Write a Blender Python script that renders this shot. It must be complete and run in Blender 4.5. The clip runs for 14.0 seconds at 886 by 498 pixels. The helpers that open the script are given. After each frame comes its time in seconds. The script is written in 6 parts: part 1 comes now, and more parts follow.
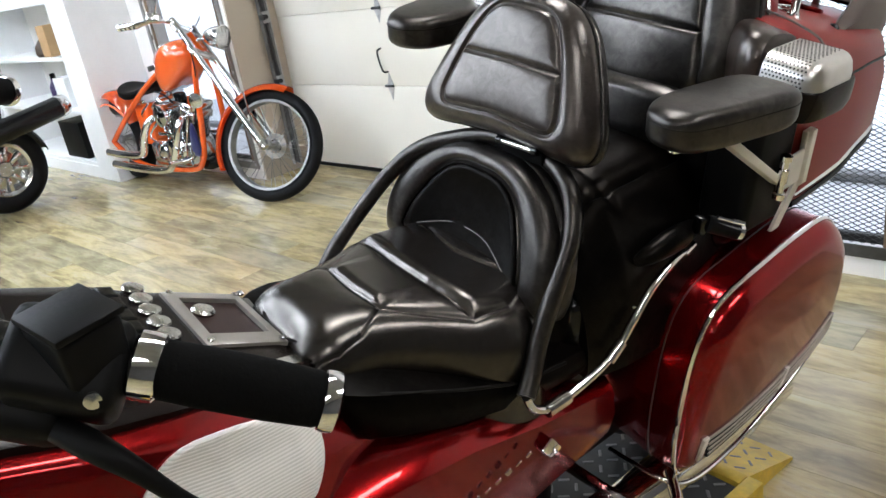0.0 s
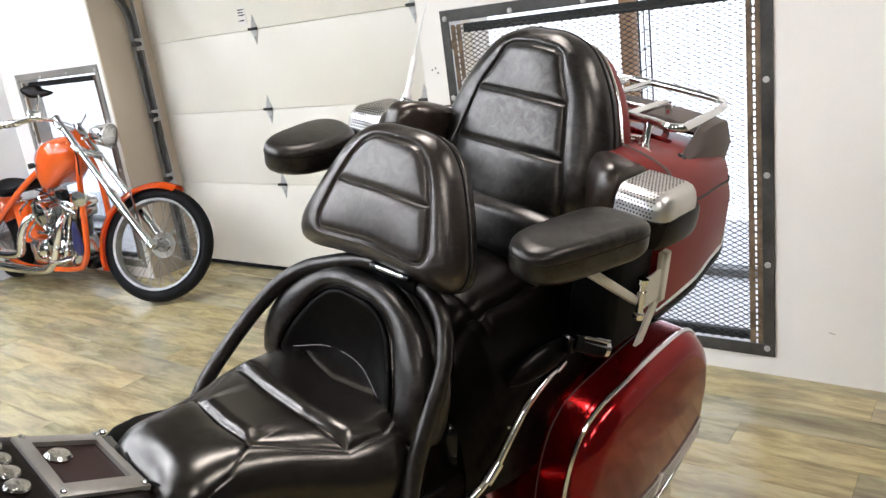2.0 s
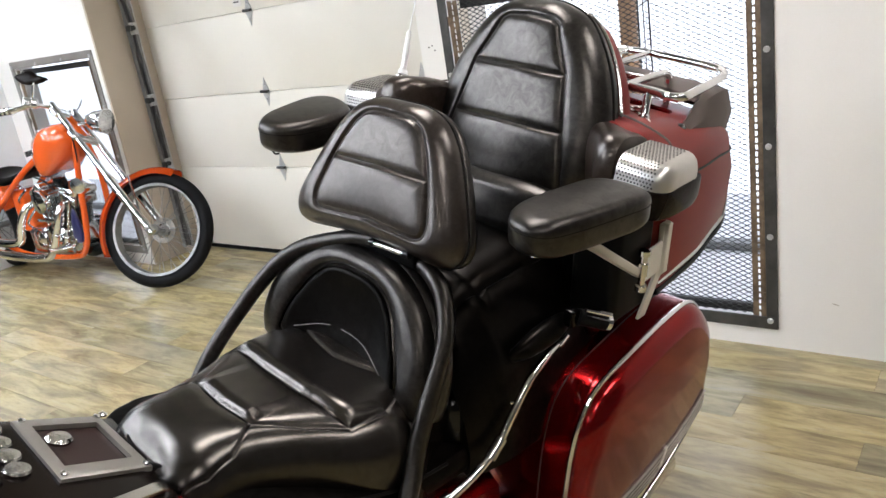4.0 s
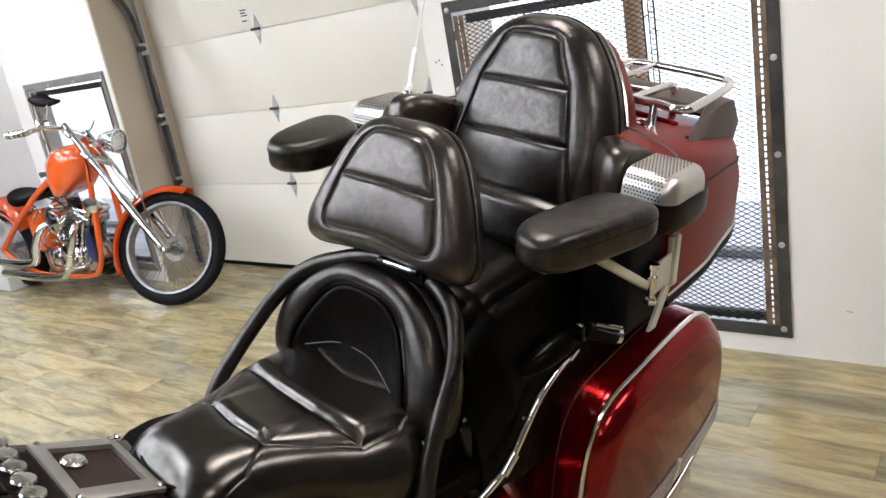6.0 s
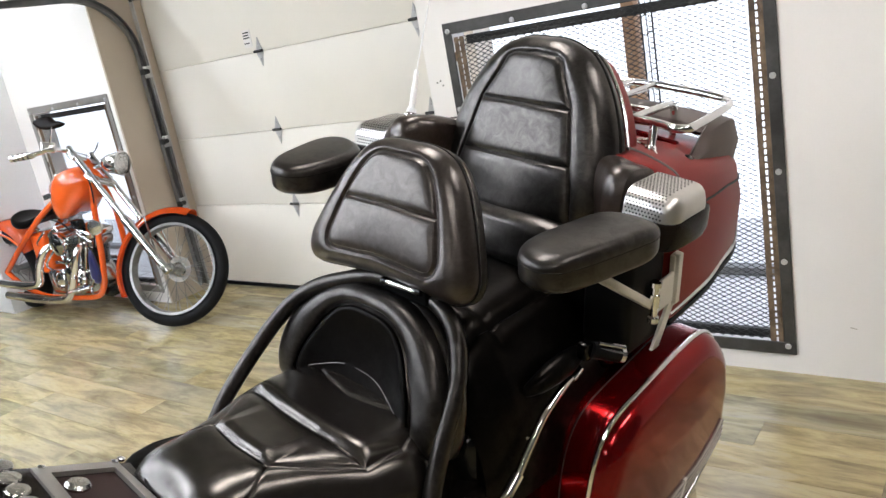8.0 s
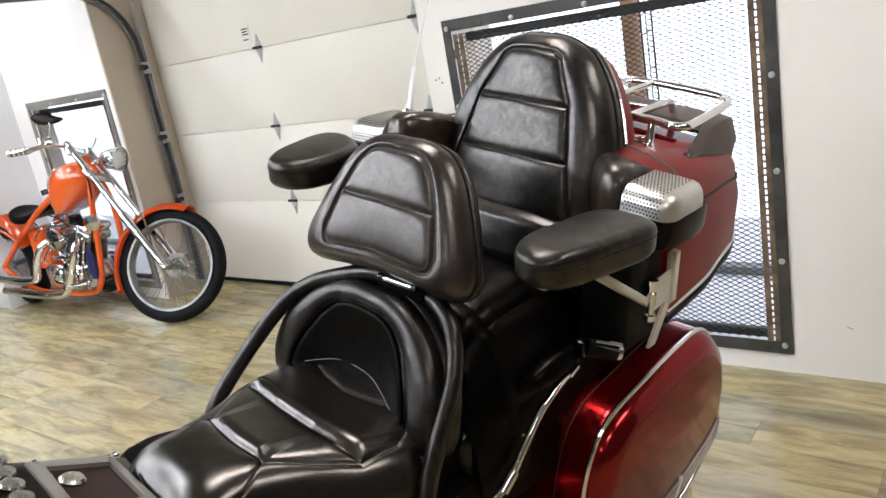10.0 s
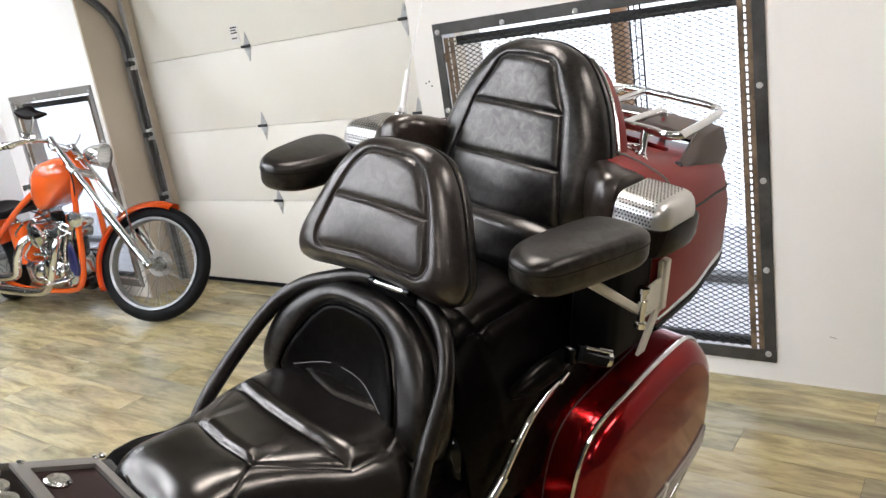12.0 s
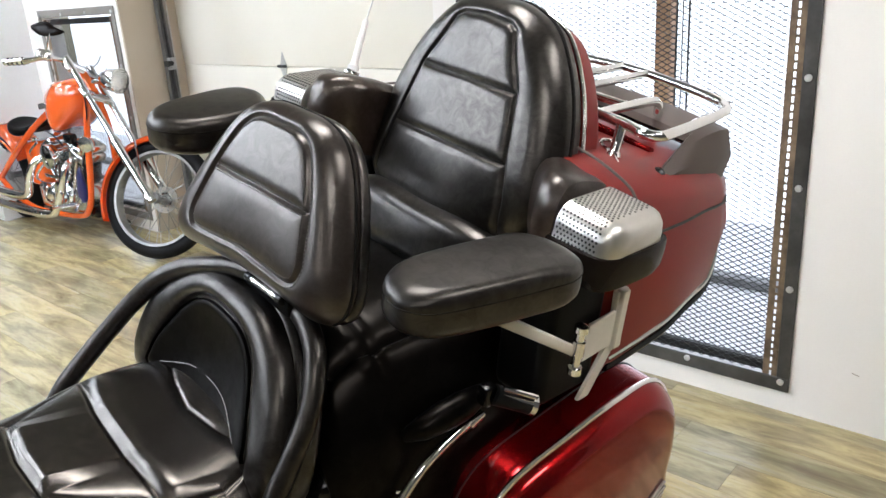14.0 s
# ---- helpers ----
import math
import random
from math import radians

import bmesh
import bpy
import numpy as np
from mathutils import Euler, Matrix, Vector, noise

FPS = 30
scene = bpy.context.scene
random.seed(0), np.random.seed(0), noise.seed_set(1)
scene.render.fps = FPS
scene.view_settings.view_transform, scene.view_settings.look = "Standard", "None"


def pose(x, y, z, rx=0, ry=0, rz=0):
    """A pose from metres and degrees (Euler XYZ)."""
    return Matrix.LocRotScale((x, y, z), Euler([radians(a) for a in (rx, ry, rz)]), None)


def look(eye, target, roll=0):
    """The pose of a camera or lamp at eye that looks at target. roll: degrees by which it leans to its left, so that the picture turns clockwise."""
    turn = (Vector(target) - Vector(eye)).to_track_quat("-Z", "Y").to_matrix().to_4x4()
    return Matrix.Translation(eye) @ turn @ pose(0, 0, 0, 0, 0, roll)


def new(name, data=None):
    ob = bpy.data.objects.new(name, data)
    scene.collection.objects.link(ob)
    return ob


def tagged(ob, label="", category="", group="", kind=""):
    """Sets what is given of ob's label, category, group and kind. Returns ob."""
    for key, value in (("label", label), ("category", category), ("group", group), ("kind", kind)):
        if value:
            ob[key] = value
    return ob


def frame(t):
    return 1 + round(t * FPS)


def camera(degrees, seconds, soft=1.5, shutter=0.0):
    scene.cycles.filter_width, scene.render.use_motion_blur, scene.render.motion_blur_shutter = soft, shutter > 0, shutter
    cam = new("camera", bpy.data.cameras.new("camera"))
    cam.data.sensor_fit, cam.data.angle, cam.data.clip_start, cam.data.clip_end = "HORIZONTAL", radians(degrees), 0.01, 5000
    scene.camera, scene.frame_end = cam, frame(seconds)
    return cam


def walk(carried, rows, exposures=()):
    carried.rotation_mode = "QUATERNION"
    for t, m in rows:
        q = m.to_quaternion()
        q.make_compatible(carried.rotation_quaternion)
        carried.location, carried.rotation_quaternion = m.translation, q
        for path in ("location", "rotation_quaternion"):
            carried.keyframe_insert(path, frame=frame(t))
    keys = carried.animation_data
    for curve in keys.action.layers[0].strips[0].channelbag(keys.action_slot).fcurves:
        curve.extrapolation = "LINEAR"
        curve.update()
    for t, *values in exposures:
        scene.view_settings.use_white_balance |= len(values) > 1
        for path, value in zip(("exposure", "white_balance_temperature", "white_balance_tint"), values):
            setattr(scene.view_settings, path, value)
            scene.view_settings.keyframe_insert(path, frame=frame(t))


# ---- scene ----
cam = camera(60.0, 14.0)
PATH = [
    (0, (0.646, -0.143, 1.343), (-0.704, 1.133, 0.602), -9.5),
    (0.5, (0.671, -0.125, 1.395), (-0.595, 1.302, 0.793), -7.0),
    (1, (0.683, -0.115, 1.412), (-0.509, 1.392, 0.857), -7.0),
    (1.5, (0.683, -0.11, 1.406), (-0.506, 1.394, 0.835), -7.0),
    (2, (0.685, -0.105, 1.404), (-0.495, 1.406, 0.835), -7.7),
    (2.5, (0.689, -0.103, 1.404), (-0.483, 1.413, 0.831), -8.6),
    (3, (0.696, -0.095, 1.4), (-0.447, 1.439, 0.818), -9.6),
    (3.5, (0.687, -0.096, 1.393), (-0.464, 1.421, 0.781), -9.0),
    (3.7, (0.681, -0.096, 1.39), (-0.491, 1.402, 0.77), -8.7),
    (5.8, (0.684, -0.092, 1.398), (-0.514, 1.394, 0.801), -9.8),
    (6, (0.688, -0.094, 1.399), (-0.518, 1.391, 0.818), -10.2),
    (6.5, (0.686, -0.095, 1.399), (-0.541, 1.381, 0.836), -9.8),
    (7, (0.687, -0.098, 1.402), (-0.547, 1.381, 0.861), -10.0),
    (7.5, (0.688, -0.094, 1.403), (-0.521, 1.405, 0.862), -10.0),
    (8, (0.691, -0.097, 1.403), (-0.522, 1.4, 0.869), -10.6),
    (10.5, (0.692, -0.095, 1.399), (-0.512, 1.407, 0.857), -10.0),
    (11, (0.691, -0.101, 1.405), (-0.5, 1.419, 0.885), -9.8),
    (11.5, (0.692, -0.106, 1.405), (-0.509, 1.404, 0.877), -9.6),
    (12, (0.678, -0.101, 1.404), (-0.498, 1.425, 0.864), -8.9),
    (12.5, (0.652, -0.133, 1.409), (-0.513, 1.418, 0.923), -9.2),
    (13, (0.663, -0.116, 1.4), (-0.466, 1.413, 0.777), -9.1),
    (13.5, (0.717, 0.087, 1.397), (-0.558, 1.533, 0.866), -6.2),
    (14, (0.684, 0.241, 1.377), (-0.581, 1.654, 0.74), -3.7),
]
EXPOSURES = [(0, 0.05, 5750, 8), (0.6, 0.03, 5900, 9), (1.5, 0.03, 5980, 10), (2.5, -0.04, 6000, 11), (3.5, -0.08, 6000, 11), (6.5, -0.1, 6000, 11), (12.5, -0.08, 6020, 11), (13.3, 0.04, 6020, 11), (14, 0.13, 5880, 9)]
walk(cam, [(t, look(eye, target, roll)) for t, eye, target, roll in PATH], EXPOSURES)


# ---- sky and lights ----
world = bpy.data.worlds.new("sky")
scene.world = world
world.use_nodes = True
wn = world.node_tree.nodes
sky = wn.new("ShaderNodeTexSky")
sky.sky_type, sky.sun_disc = "NISHITA", False
sky.sun_elevation, sky.sun_rotation = radians(35), radians(200)
world.node_tree.links.new(sky.outputs[0], wn["Background"].inputs[0])
wn["Background"].inputs[1].default_value = 0.15
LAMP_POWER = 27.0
WINDOW_GLOW = 1.55


# ---- materials ----
def nodes_of(name):
    m = bpy.data.materials.new(name)
    m.use_nodes = True
    t = m.node_tree
    return m, t, t.nodes["Principled BSDF"]


def link(t, a, b):
    t.links.new(a, b)


def coords(t, kind="Object", scale=(1, 1, 1)):
    c, mp = t.nodes.new("ShaderNodeTexCoord"), t.nodes.new("ShaderNodeMapping")
    mp.inputs["Scale"].default_value = scale
    link(t, c.outputs[kind], mp.inputs[0])
    return mp.outputs[0]


def noise_tex(t, vec, scale, detail=4.0, rough=0.55, distort=0.0):
    n = t.nodes.new("ShaderNodeTexNoise")
    n.inputs["Scale"].default_value, n.inputs["Detail"].default_value = scale, detail
    n.inputs["Roughness"].default_value, n.inputs["Distortion"].default_value = rough, distort
    link(t, vec, n.inputs["Vector"])
    return n.outputs["Fac"]


def ramp(t, fac, stops):
    r = t.nodes.new("ShaderNodeValToRGB")
    e = r.color_ramp.elements
    while len(e) < len(stops):
        e.new(0.5)
    for el, (p, c) in zip(e, stops):
        el.position, el.color = p, (*c, 1) if len(c) == 3 else c
    link(t, fac, r.inputs[0])
    return r.outputs[0]


def grey(v):
    return (v, v, v)


def mix(t, fac, a, b, blend="MIX"):
    m = t.nodes.new("ShaderNodeMix")
    m.data_type, m.blend_type = "RGBA", blend
    for sock, v in ((m.inputs[0], fac), (m.inputs[6], a), (m.inputs[7], b)):
        if isinstance(v, (int, float)):
            sock.default_value = v
        elif isinstance(v, tuple):
            sock.default_value = (*v, 1)
        else:
            link(t, v, sock)
    return m.outputs[2]


def bump(t, bsdf, height, strength=0.2, dist=0.002):
    b = t.nodes.new("ShaderNodeBump")
    b.inputs["Strength"].default_value, b.inputs["Distance"].default_value = strength, dist
    link(t, height, b.inputs["Height"])
    link(t, b.outputs[0], bsdf.inputs["Normal"])
    return b


def surface(name, base, rough=0.5, metal=0.0, vary=0.15, big=3.0, fine=60.0, bumps=0.1, dist=0.001, coat=0.0, rvary=0.1, spec=0.5):
    """A painted, plastic or metal surface with stains at two scales and fine relief."""
    m, t, b = nodes_of(name)
    v = coords(t)
    n1, n2 = noise_tex(t, v, big, 3), noise_tex(t, v, fine, 5)
    lo, hi = tuple(c * (1 - vary) for c in base), tuple(min(1, c * (1 + vary)) for c in base)
    c1 = ramp(t, n1, [(0.3, lo), (0.7, hi)])
    c2 = ramp(t, n2, [(0.35, grey(1 - vary * 0.6)), (0.7, grey(1.0))])
    link(t, mix(t, 1.0, c1, c2, "MULTIPLY"), b.inputs["Base Color"])
    b.inputs["Metallic"].default_value = metal
    link(t, ramp(t, n2, [(0.3, grey(max(0.02, rough - rvary))), (0.75, grey(min(1, rough + rvary)))]), b.inputs["Roughness"])
    b.inputs["Specular IOR Level"].default_value = spec
    if coat:
        b.inputs["Coat Weight"].default_value, b.inputs["Coat Roughness"].default_value = coat, 0.04
    if bumps:
        bump(t, b, n2, bumps, dist)
    return m


def leather_mat(name, base, rough=0.36, wear=(0.10, 0.065, 0.045), spec=0.5, tint=(1.0, 0.93, 0.87)):
    """Smooth dyed leather: faint broad wear, fine pores."""
    m, t, b = nodes_of(name)
    v = coords(t)
    big, pores = noise_tex(t, v, 5, 3, 0.5), noise_tex(t, v, 700, 2, 0.5)
    link(t, mix(t, ramp(t, big, [(0.45, grey(0)), (0.75, grey(0.7))]), base, wear), b.inputs["Base Color"])
    cloud = noise_tex(t, v, 22, 4, 0.6)
    link(t, ramp(t, cloud, [(0.3, grey(rough - 0.012)), (0.7, grey(rough + 0.012))]), b.inputs["Roughness"])
    scuff = noise_tex(t, v, 48, 6, 0.7, 0.8)
    link(t, ramp(t, scuff, [(0.30, grey(spec * 0.6)), (0.70, grey(min(1.0, spec * 1.35)))]), b.inputs["Specular IOR Level"])
    b.inputs["Specular Tint"].default_value = (*tint, 1)
    b.inputs["IOR"].default_value = 1.55
    fine = bump(t, b, pores, 0.05, 0.0003)
    creases = t.nodes.new("ShaderNodeBump")
    creases.inputs["Strength"].default_value, creases.inputs["Distance"].default_value = 0.3, 0.0006
    link(t, noise_tex(t, v, 42, 3, 0.5, 0.6), creases.inputs["Height"])
    link(t, creases.outputs[0], fine.inputs["Normal"])
    return m


def paint_mat(name, base, deep, flake=0.25, rough=0.28, metal=0.0, coat=1.0, spec=0.4, coat_ior=1.5):
    """Flake vehicle paint under a clear coat."""
    m, t, b = nodes_of(name)
    v = coords(t)
    n = noise_tex(t, v, 2600, 1)
    lw = noise_tex(t, v, 3, 3)
    link(t, mix(t, ramp(t, n, [(0.45, grey(0)), (0.7, grey(flake))]), mix(t, lw, base, deep), tuple(min(1, c * 1.8) for c in base)), b.inputs["Base Color"])
    b.inputs["Metallic"].default_value, b.inputs["Roughness"].default_value = metal, rough
    b.inputs["Specular IOR Level"].default_value = spec
    b.inputs["Coat Weight"].default_value, b.inputs["Coat Roughness"].default_value = coat, 0.02
    b.inputs["Coat IOR"].default_value = coat_ior
    return m


def emit_mat(name, col, strength):
    m, t, b = nodes_of(name)
    b.inputs["Base Color"].default_value = (*col, 1)
    b.inputs["Emission Color"].default_value, b.inputs["Emission Strength"].default_value = (*col, 1), strength
    return m


def wood_floor_mat():
    m, t, b = nodes_of("wood_plank")
    info = t.nodes.new("ShaderNodeObjectInfo")
    geo = t.nodes.new("ShaderNodeNewGeometry")
    c = t.nodes.new("ShaderNodeTexCoord")
    add = t.nodes.new("ShaderNodeVectorMath")
    add.operation = "ADD"
    rnd = t.nodes.new("ShaderNodeMath")
    rnd.operation = "ADD"
    link(t, info.outputs["Random"], rnd.inputs[0])
    link(t, geo.outputs["Random Per Island"], rnd.inputs[1])
    sc = t.nodes.new("ShaderNodeVectorMath")
    sc.operation = "SCALE"
    sc.inputs[0].default_value = (7.1, 13.7, 3.0)
    link(t, rnd.outputs[0], sc.inputs["Scale"])
    link(t, c.outputs["Object"], add.inputs[0])
    link(t, sc.outputs[0], add.inputs[1])
    mp = t.nodes.new("ShaderNodeMapping")
    mp.inputs["Scale"].default_value = (1.5, 7.0, 1.0)
    link(t, add.outputs[0], mp.inputs[0])
    grain = noise_tex(t, mp.outputs[0], 2.2, 6, 0.6, 0.5)
    streak = noise_tex(t, mp.outputs[0], 9.0, 6, 0.7, 0.3)
    patch = noise_tex(t, add.outputs[0], 1.6, 3)
    base = ramp(t, grain, [(0.28, (0.175, 0.138, 0.074)), (0.45, (0.32, 0.270, 0.142)), (0.58, (0.45, 0.385, 0.20)), (0.76, (0.47, 0.43, 0.30))])
    tone = ramp(t, info.outputs["Random"], [(0.0, (0.74, 0.76, 0.80)), (0.35, (0.93, 0.93, 0.93)), (0.7, (1.08, 1.04, 0.96)), (1.0, (0.86, 0.81, 0.74))])
    col = mix(t, 1.0, base, tone, "MULTIPLY")
    col = mix(t, ramp(t, streak, [(0.5, grey(0)), (0.75, grey(0.5))]), col, (0.13, 0.095, 0.055))
    col = mix(t, ramp(t, patch, [(0.45, grey(0)), (0.8, grey(0.45))]), col, (0.34, 0.31, 0.27))
    link(t, col, b.inputs["Base Color"])
    link(t, ramp(t, streak, [(0.3, grey(0.19)), (0.8, grey(0.26))]), b.inputs["Roughness"])
    b.inputs["Specular IOR Level"].default_value = 0.75
    bump(t, b, streak, 0.08, 0.001)
    return m


LEATHER = leather_mat("black_leather", (0.0012, 0.0011, 0.0010), 0.295, (0.004, 0.003, 0.0024), 0.68)
LEATHER_SEAT = leather_mat("smooth_seat_leather", (0.0022, 0.0017, 0.0014), 0.25, (0.006, 0.004, 0.003), 1.0, (1.0, 0.93, 0.86))
LEATHER_WORN = leather_mat("worn_leather", (0.010, 0.0065, 0.005), 0.295, (0.030, 0.017, 0.011), 0.88)
PIPING = surface("leather_thread", (0.006, 0.005, 0.0045), 0.6, spec=0.15)
VINYL = leather_mat("black_vinyl", (0.0008, 0.0007, 0.0006), 0.40, (0.004, 0.0026, 0.002), 0.05)
LEATHER_SIDE = leather_mat("passenger_seat_leather", (0.0012, 0.0010, 0.0009), 0.31, (0.004, 0.003, 0.002), 0.10, (1.0, 0.90, 0.81))
ARM_LEATHER = leather_mat("armrest_leather", (0.0025, 0.0020, 0.0017), 0.34, (0.009, 0.0065, 0.005), 0.5)
RED = paint_mat("candy_red_paint", (0.22, 0.004, 0.005), (0.16, 0.0025, 0.003), 0.25, 0.21, 0.85, 0.5, 0.1, 1.45)
MAROON = paint_mat("dull_red_paint", (0.20, 0.018, 0.015), (0.16, 0.014, 0.012), 0.12, 0.45, 0.0, 0.2, 0.2)
ORANGE = paint_mat("orange_paint", (0.78, 0.115, 0.012), (0.66, 0.085, 0.008), 0.1, 0.24, 0.0)
CHROME = surface("chrome", (0.80, 0.80, 0.80), 0.09, 1.0, 0.06, bumps=0.02, rvary=0.04)
CHROME_DULL = surface("brushed_chrome", (0.66, 0.66, 0.65), 0.19, 1.0, 0.12, bumps=0.04, rvary=0.04)
STEEL = surface("dark_steel", (0.045, 0.045, 0.044), 0.5, 0.6, 0.35, 4, 40, 0.2)
BAR_STEEL = surface("mill_finish_steel", (0.075, 0.074, 0.071), 0.45, 0.5, 0.4, 5, 50, 0.2)
RUST = surface("rusty_steel", (0.19, 0.135, 0.085), 0.6, 0.3, 0.5, 14, 60, 0.3)
ALUMINIUM = surface("cast_aluminium", (0.50, 0.50, 0.49), 0.2, 1.0, 0.25, 9, 70, 0.2, rvary=0.05)
RUBBER = surface("tyre_rubber", (0.007, 0.007, 0.0075), 0.6, 0, 0.3, 6, 90, 0.2, spec=0.1)
GRIP_FOAM = surface("foam_grip", (0.004, 0.004, 0.004), 0.9, 0, 0.25, 20, 240, 0.5, 0.001, spec=0.06)
PLASTIC = surface("black_plastic", (0.0025, 0.0025, 0.0025), 0.22, 0, 0.25, 5, 400, 0.0, rvary=0.02, spec=0.3)
PLASTIC_MATT = surface("matt_black_plastic", (0.004, 0.004, 0.004), 0.5, 0, 0.25, 5, 400, 0.0, rvary=0.04, spec=0.1)
PLASTIC_BROWN = surface("dark_brown_plastic", (0.009, 0.006, 0.005), 0.22, 0, 0.2, 5, 300, 0.0, rvary=0.03, spec=0.12)
POCKET = surface("maroon_brown_plastic", (0.026, 0.012, 0.011), 0.40, 0, 0.2, 5, 300, 0.05, rvary=0.03, spec=0.25)
TAUPE = surface("taupe_plastic", (0.10, 0.08, 0.072), 0.45, 0, 0.1, 5, 300, 0.0, rvary=0.03, spec=0.3)
IVORY = surface("ivory_metal", (0.62, 0.59, 0.52), 0.5, 0.0, 0.06, 9, 90, 0.03, rvary=0.04, spec=0.35)
WHITE_WALL = surface("white_wall_paint", (0.80, 0.778, 0.75), 0.6, 0, 0.035, 1.4, 150, 0.12, 0.0006)
CREAM_WALL = surface("cream_wall_paint", (0.70, 0.63, 0.53), 0.62, 0, 0.05, 1.5, 120, 0.12, 0.0006)
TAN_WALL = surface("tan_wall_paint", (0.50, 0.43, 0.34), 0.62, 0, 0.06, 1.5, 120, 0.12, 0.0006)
DOOR_PAINT = surface("cream_door_paint", (0.77, 0.738, 0.668), 0.42, 0, 0.04, 1.2, 190, 0.22, 0.0008)
# Tones of the unseen ceiling and walls, chosen for the reflections they give.
UNSEEN_CEILING = surface("grey_ceiling_paint", (0.30, 0.30, 0.295), 0.8, 0, 0.1)
UNSEEN_DARK_WALL = surface("charcoal_wall_paint", (0.06, 0.058, 0.056), 0.6, 0, 0.1)
SHELF_PAINT = surface("white_shelf_paint", (0.80, 0.80, 0.80), 0.5, 0, 0.04)
GALVANISED_DARK = surface("dull_galvanised_steel", (0.20, 0.20, 0.20), 0.5, 0.6, 0.2, 12, 60, 0.15, rvary=0.04)
GALVANISED = surface("galvanised_steel", (0.50, 0.50, 0.50), 0.42, 0.3, 0.2, 12, 60, 0.15)
SPEAKER = surface("perforated_chrome", (0.66, 0.64, 0.61), 0.34, 1.0, 0.1, bumps=0.0, rvary=0.005)
STEEL_SATIN = surface("satin_steel", (0.32, 0.29, 0.25), 0.45, 0.5, 0.1, rvary=0.04)
KNOB = surface("cut_chrome", (0.70, 0.69, 0.66), 0.20, 1.0, 0.2, 30, 130, 0.9, 0.0015, rvary=0.03)
FRAME_GREY = surface("satin_grey_metal", (0.27, 0.255, 0.235), 0.42, 0.4, 0.12, 7, 120, 0.04, rvary=0.03)
THREAD = surface("seam_thread", (0.05, 0.042, 0.036), 0.6)
HOLE = surface("grille_hole", (0.02, 0.02, 0.02), 0.6)
SILVER_PLEAT, _t, _b = nodes_of("pleated_silver_trim")
_w = _t.nodes.new("ShaderNodeTexWave")
_w.inputs["Scale"].default_value, _w.inputs["Distortion"].default_value = 38.0, 0.3
link(_t, coords(_t, "Object", (0.0, 1.2, 4.2)), _w.inputs["Vector"])
_w.bands_direction = "DIAGONAL"
link(_t, ramp(_t, _w.outputs["Fac"], [(0.0, (0.62, 0.61, 0.59)), (0.5, (0.78, 0.77, 0.75))]), _b.inputs["Base Color"])
_b.inputs["Roughness"].default_value, _b.inputs["Metallic"].default_value = 0.5, 0.0
bump(_t, _b, _w.outputs["Fac"], 0.3, 0.001)
CONCRETE = surface("snowy_concrete", (0.82, 0.82, 0.82), 0.8, 0, 0.08, 2, 40, 0.2)
YELLOW = surface("yellow_painted_steel", (0.62, 0.43, 0.04), 0.45, 0, 0.3, 7, 60, 0.2)
CARD = surface("cardboard", (0.42, 0.27, 0.13), 0.8, 0, 0.15)
POST = surface("timber_post", (0.46, 0.27, 0.15), 0.75, 0, 0.25, 4, 40, 0.3)
SNOW = emit_mat("daylight_backdrop", (0.93, 0.96, 1.0), WINDOW_GLOW)
# Glow of the unseen ceiling lamps added to light the room.
UNSEEN_LAMP = emit_mat("lamp_diffuser", (0.96, 0.98, 1.0), LAMP_POWER)
UNSEEN_LAMP_WARM = emit_mat("warm_lamp_diffuser", (1.0, 0.91, 0.81), LAMP_POWER * 1.1)
FLOOR = wood_floor_mat()


# ---- mesh tools ----
def finish(name, bm, mat, parent=None, smooth=True, label=""):
    bmesh.ops.recalc_face_normals(bm, faces=bm.faces)
    me = bpy.data.meshes.new(name)
    bm.to_mesh(me)
    bm.free()
    if smooth:
        me.polygons.foreach_set("use_smooth", [True] * len(me.polygons))
        me.set_sharp_from_angle(angle=radians(38))
    me.materials.append(mat)
    ob = new(name, me)
    if parent:
        ob.parent = parent
    if label:
        ob["label"] = label
    return ob


def part(name, bm, mat, parent, label=""):
    return finish(name, bm, mat, parent, True, label)


def empty(name, m=None, parent=None):
    ob = new(name)
    ob.empty_display_size = 0.1
    if m is not None:
        ob.matrix_basis = m
    if parent:
        ob.parent = parent
    return ob


def spline(pts, n=8, closed=False):
    """Points on a smooth curve through pts."""
    p = [Vector(q) for q in pts]
    k, out = len(p), []
    for i in range(k if closed else k - 1):
        a, b, c, d = (p[(i + o) % k] if closed else p[max(0, min(k - 1, i + o))] for o in (-1, 0, 1, 2))
        for s in range(n):
            u = s / n
            out.append(0.5 * (2 * b + (c - a) * u + (2 * a - 5 * b + 4 * c - d) * u * u + (3 * b - a - 3 * c + d) * u**3))
    if not closed:
        out.append(p[-1])
    return out


def grid_faces(bm, rows, closed=True, wrap=False):
    k = len(rows)
    for i in range(k if wrap else k - 1):
        a, b = rows[i], rows[(i + 1) % k]
        n = len(a)
        for j in range(n if closed else n - 1):
            bm.faces.new((a[j], a[(j + 1) % n], b[(j + 1) % n], b[j]))


def loft(rings, cap=True, closed=True, bm=None):
    bm = bm or bmesh.new()
    rows = [[bm.verts.new(q) for q in r] for r in rings]
    grid_faces(bm, rows, closed)
    if cap and closed:
        bm.faces.new(rows[0][::-1])
        bm.faces.new(rows[-1])
    return bm


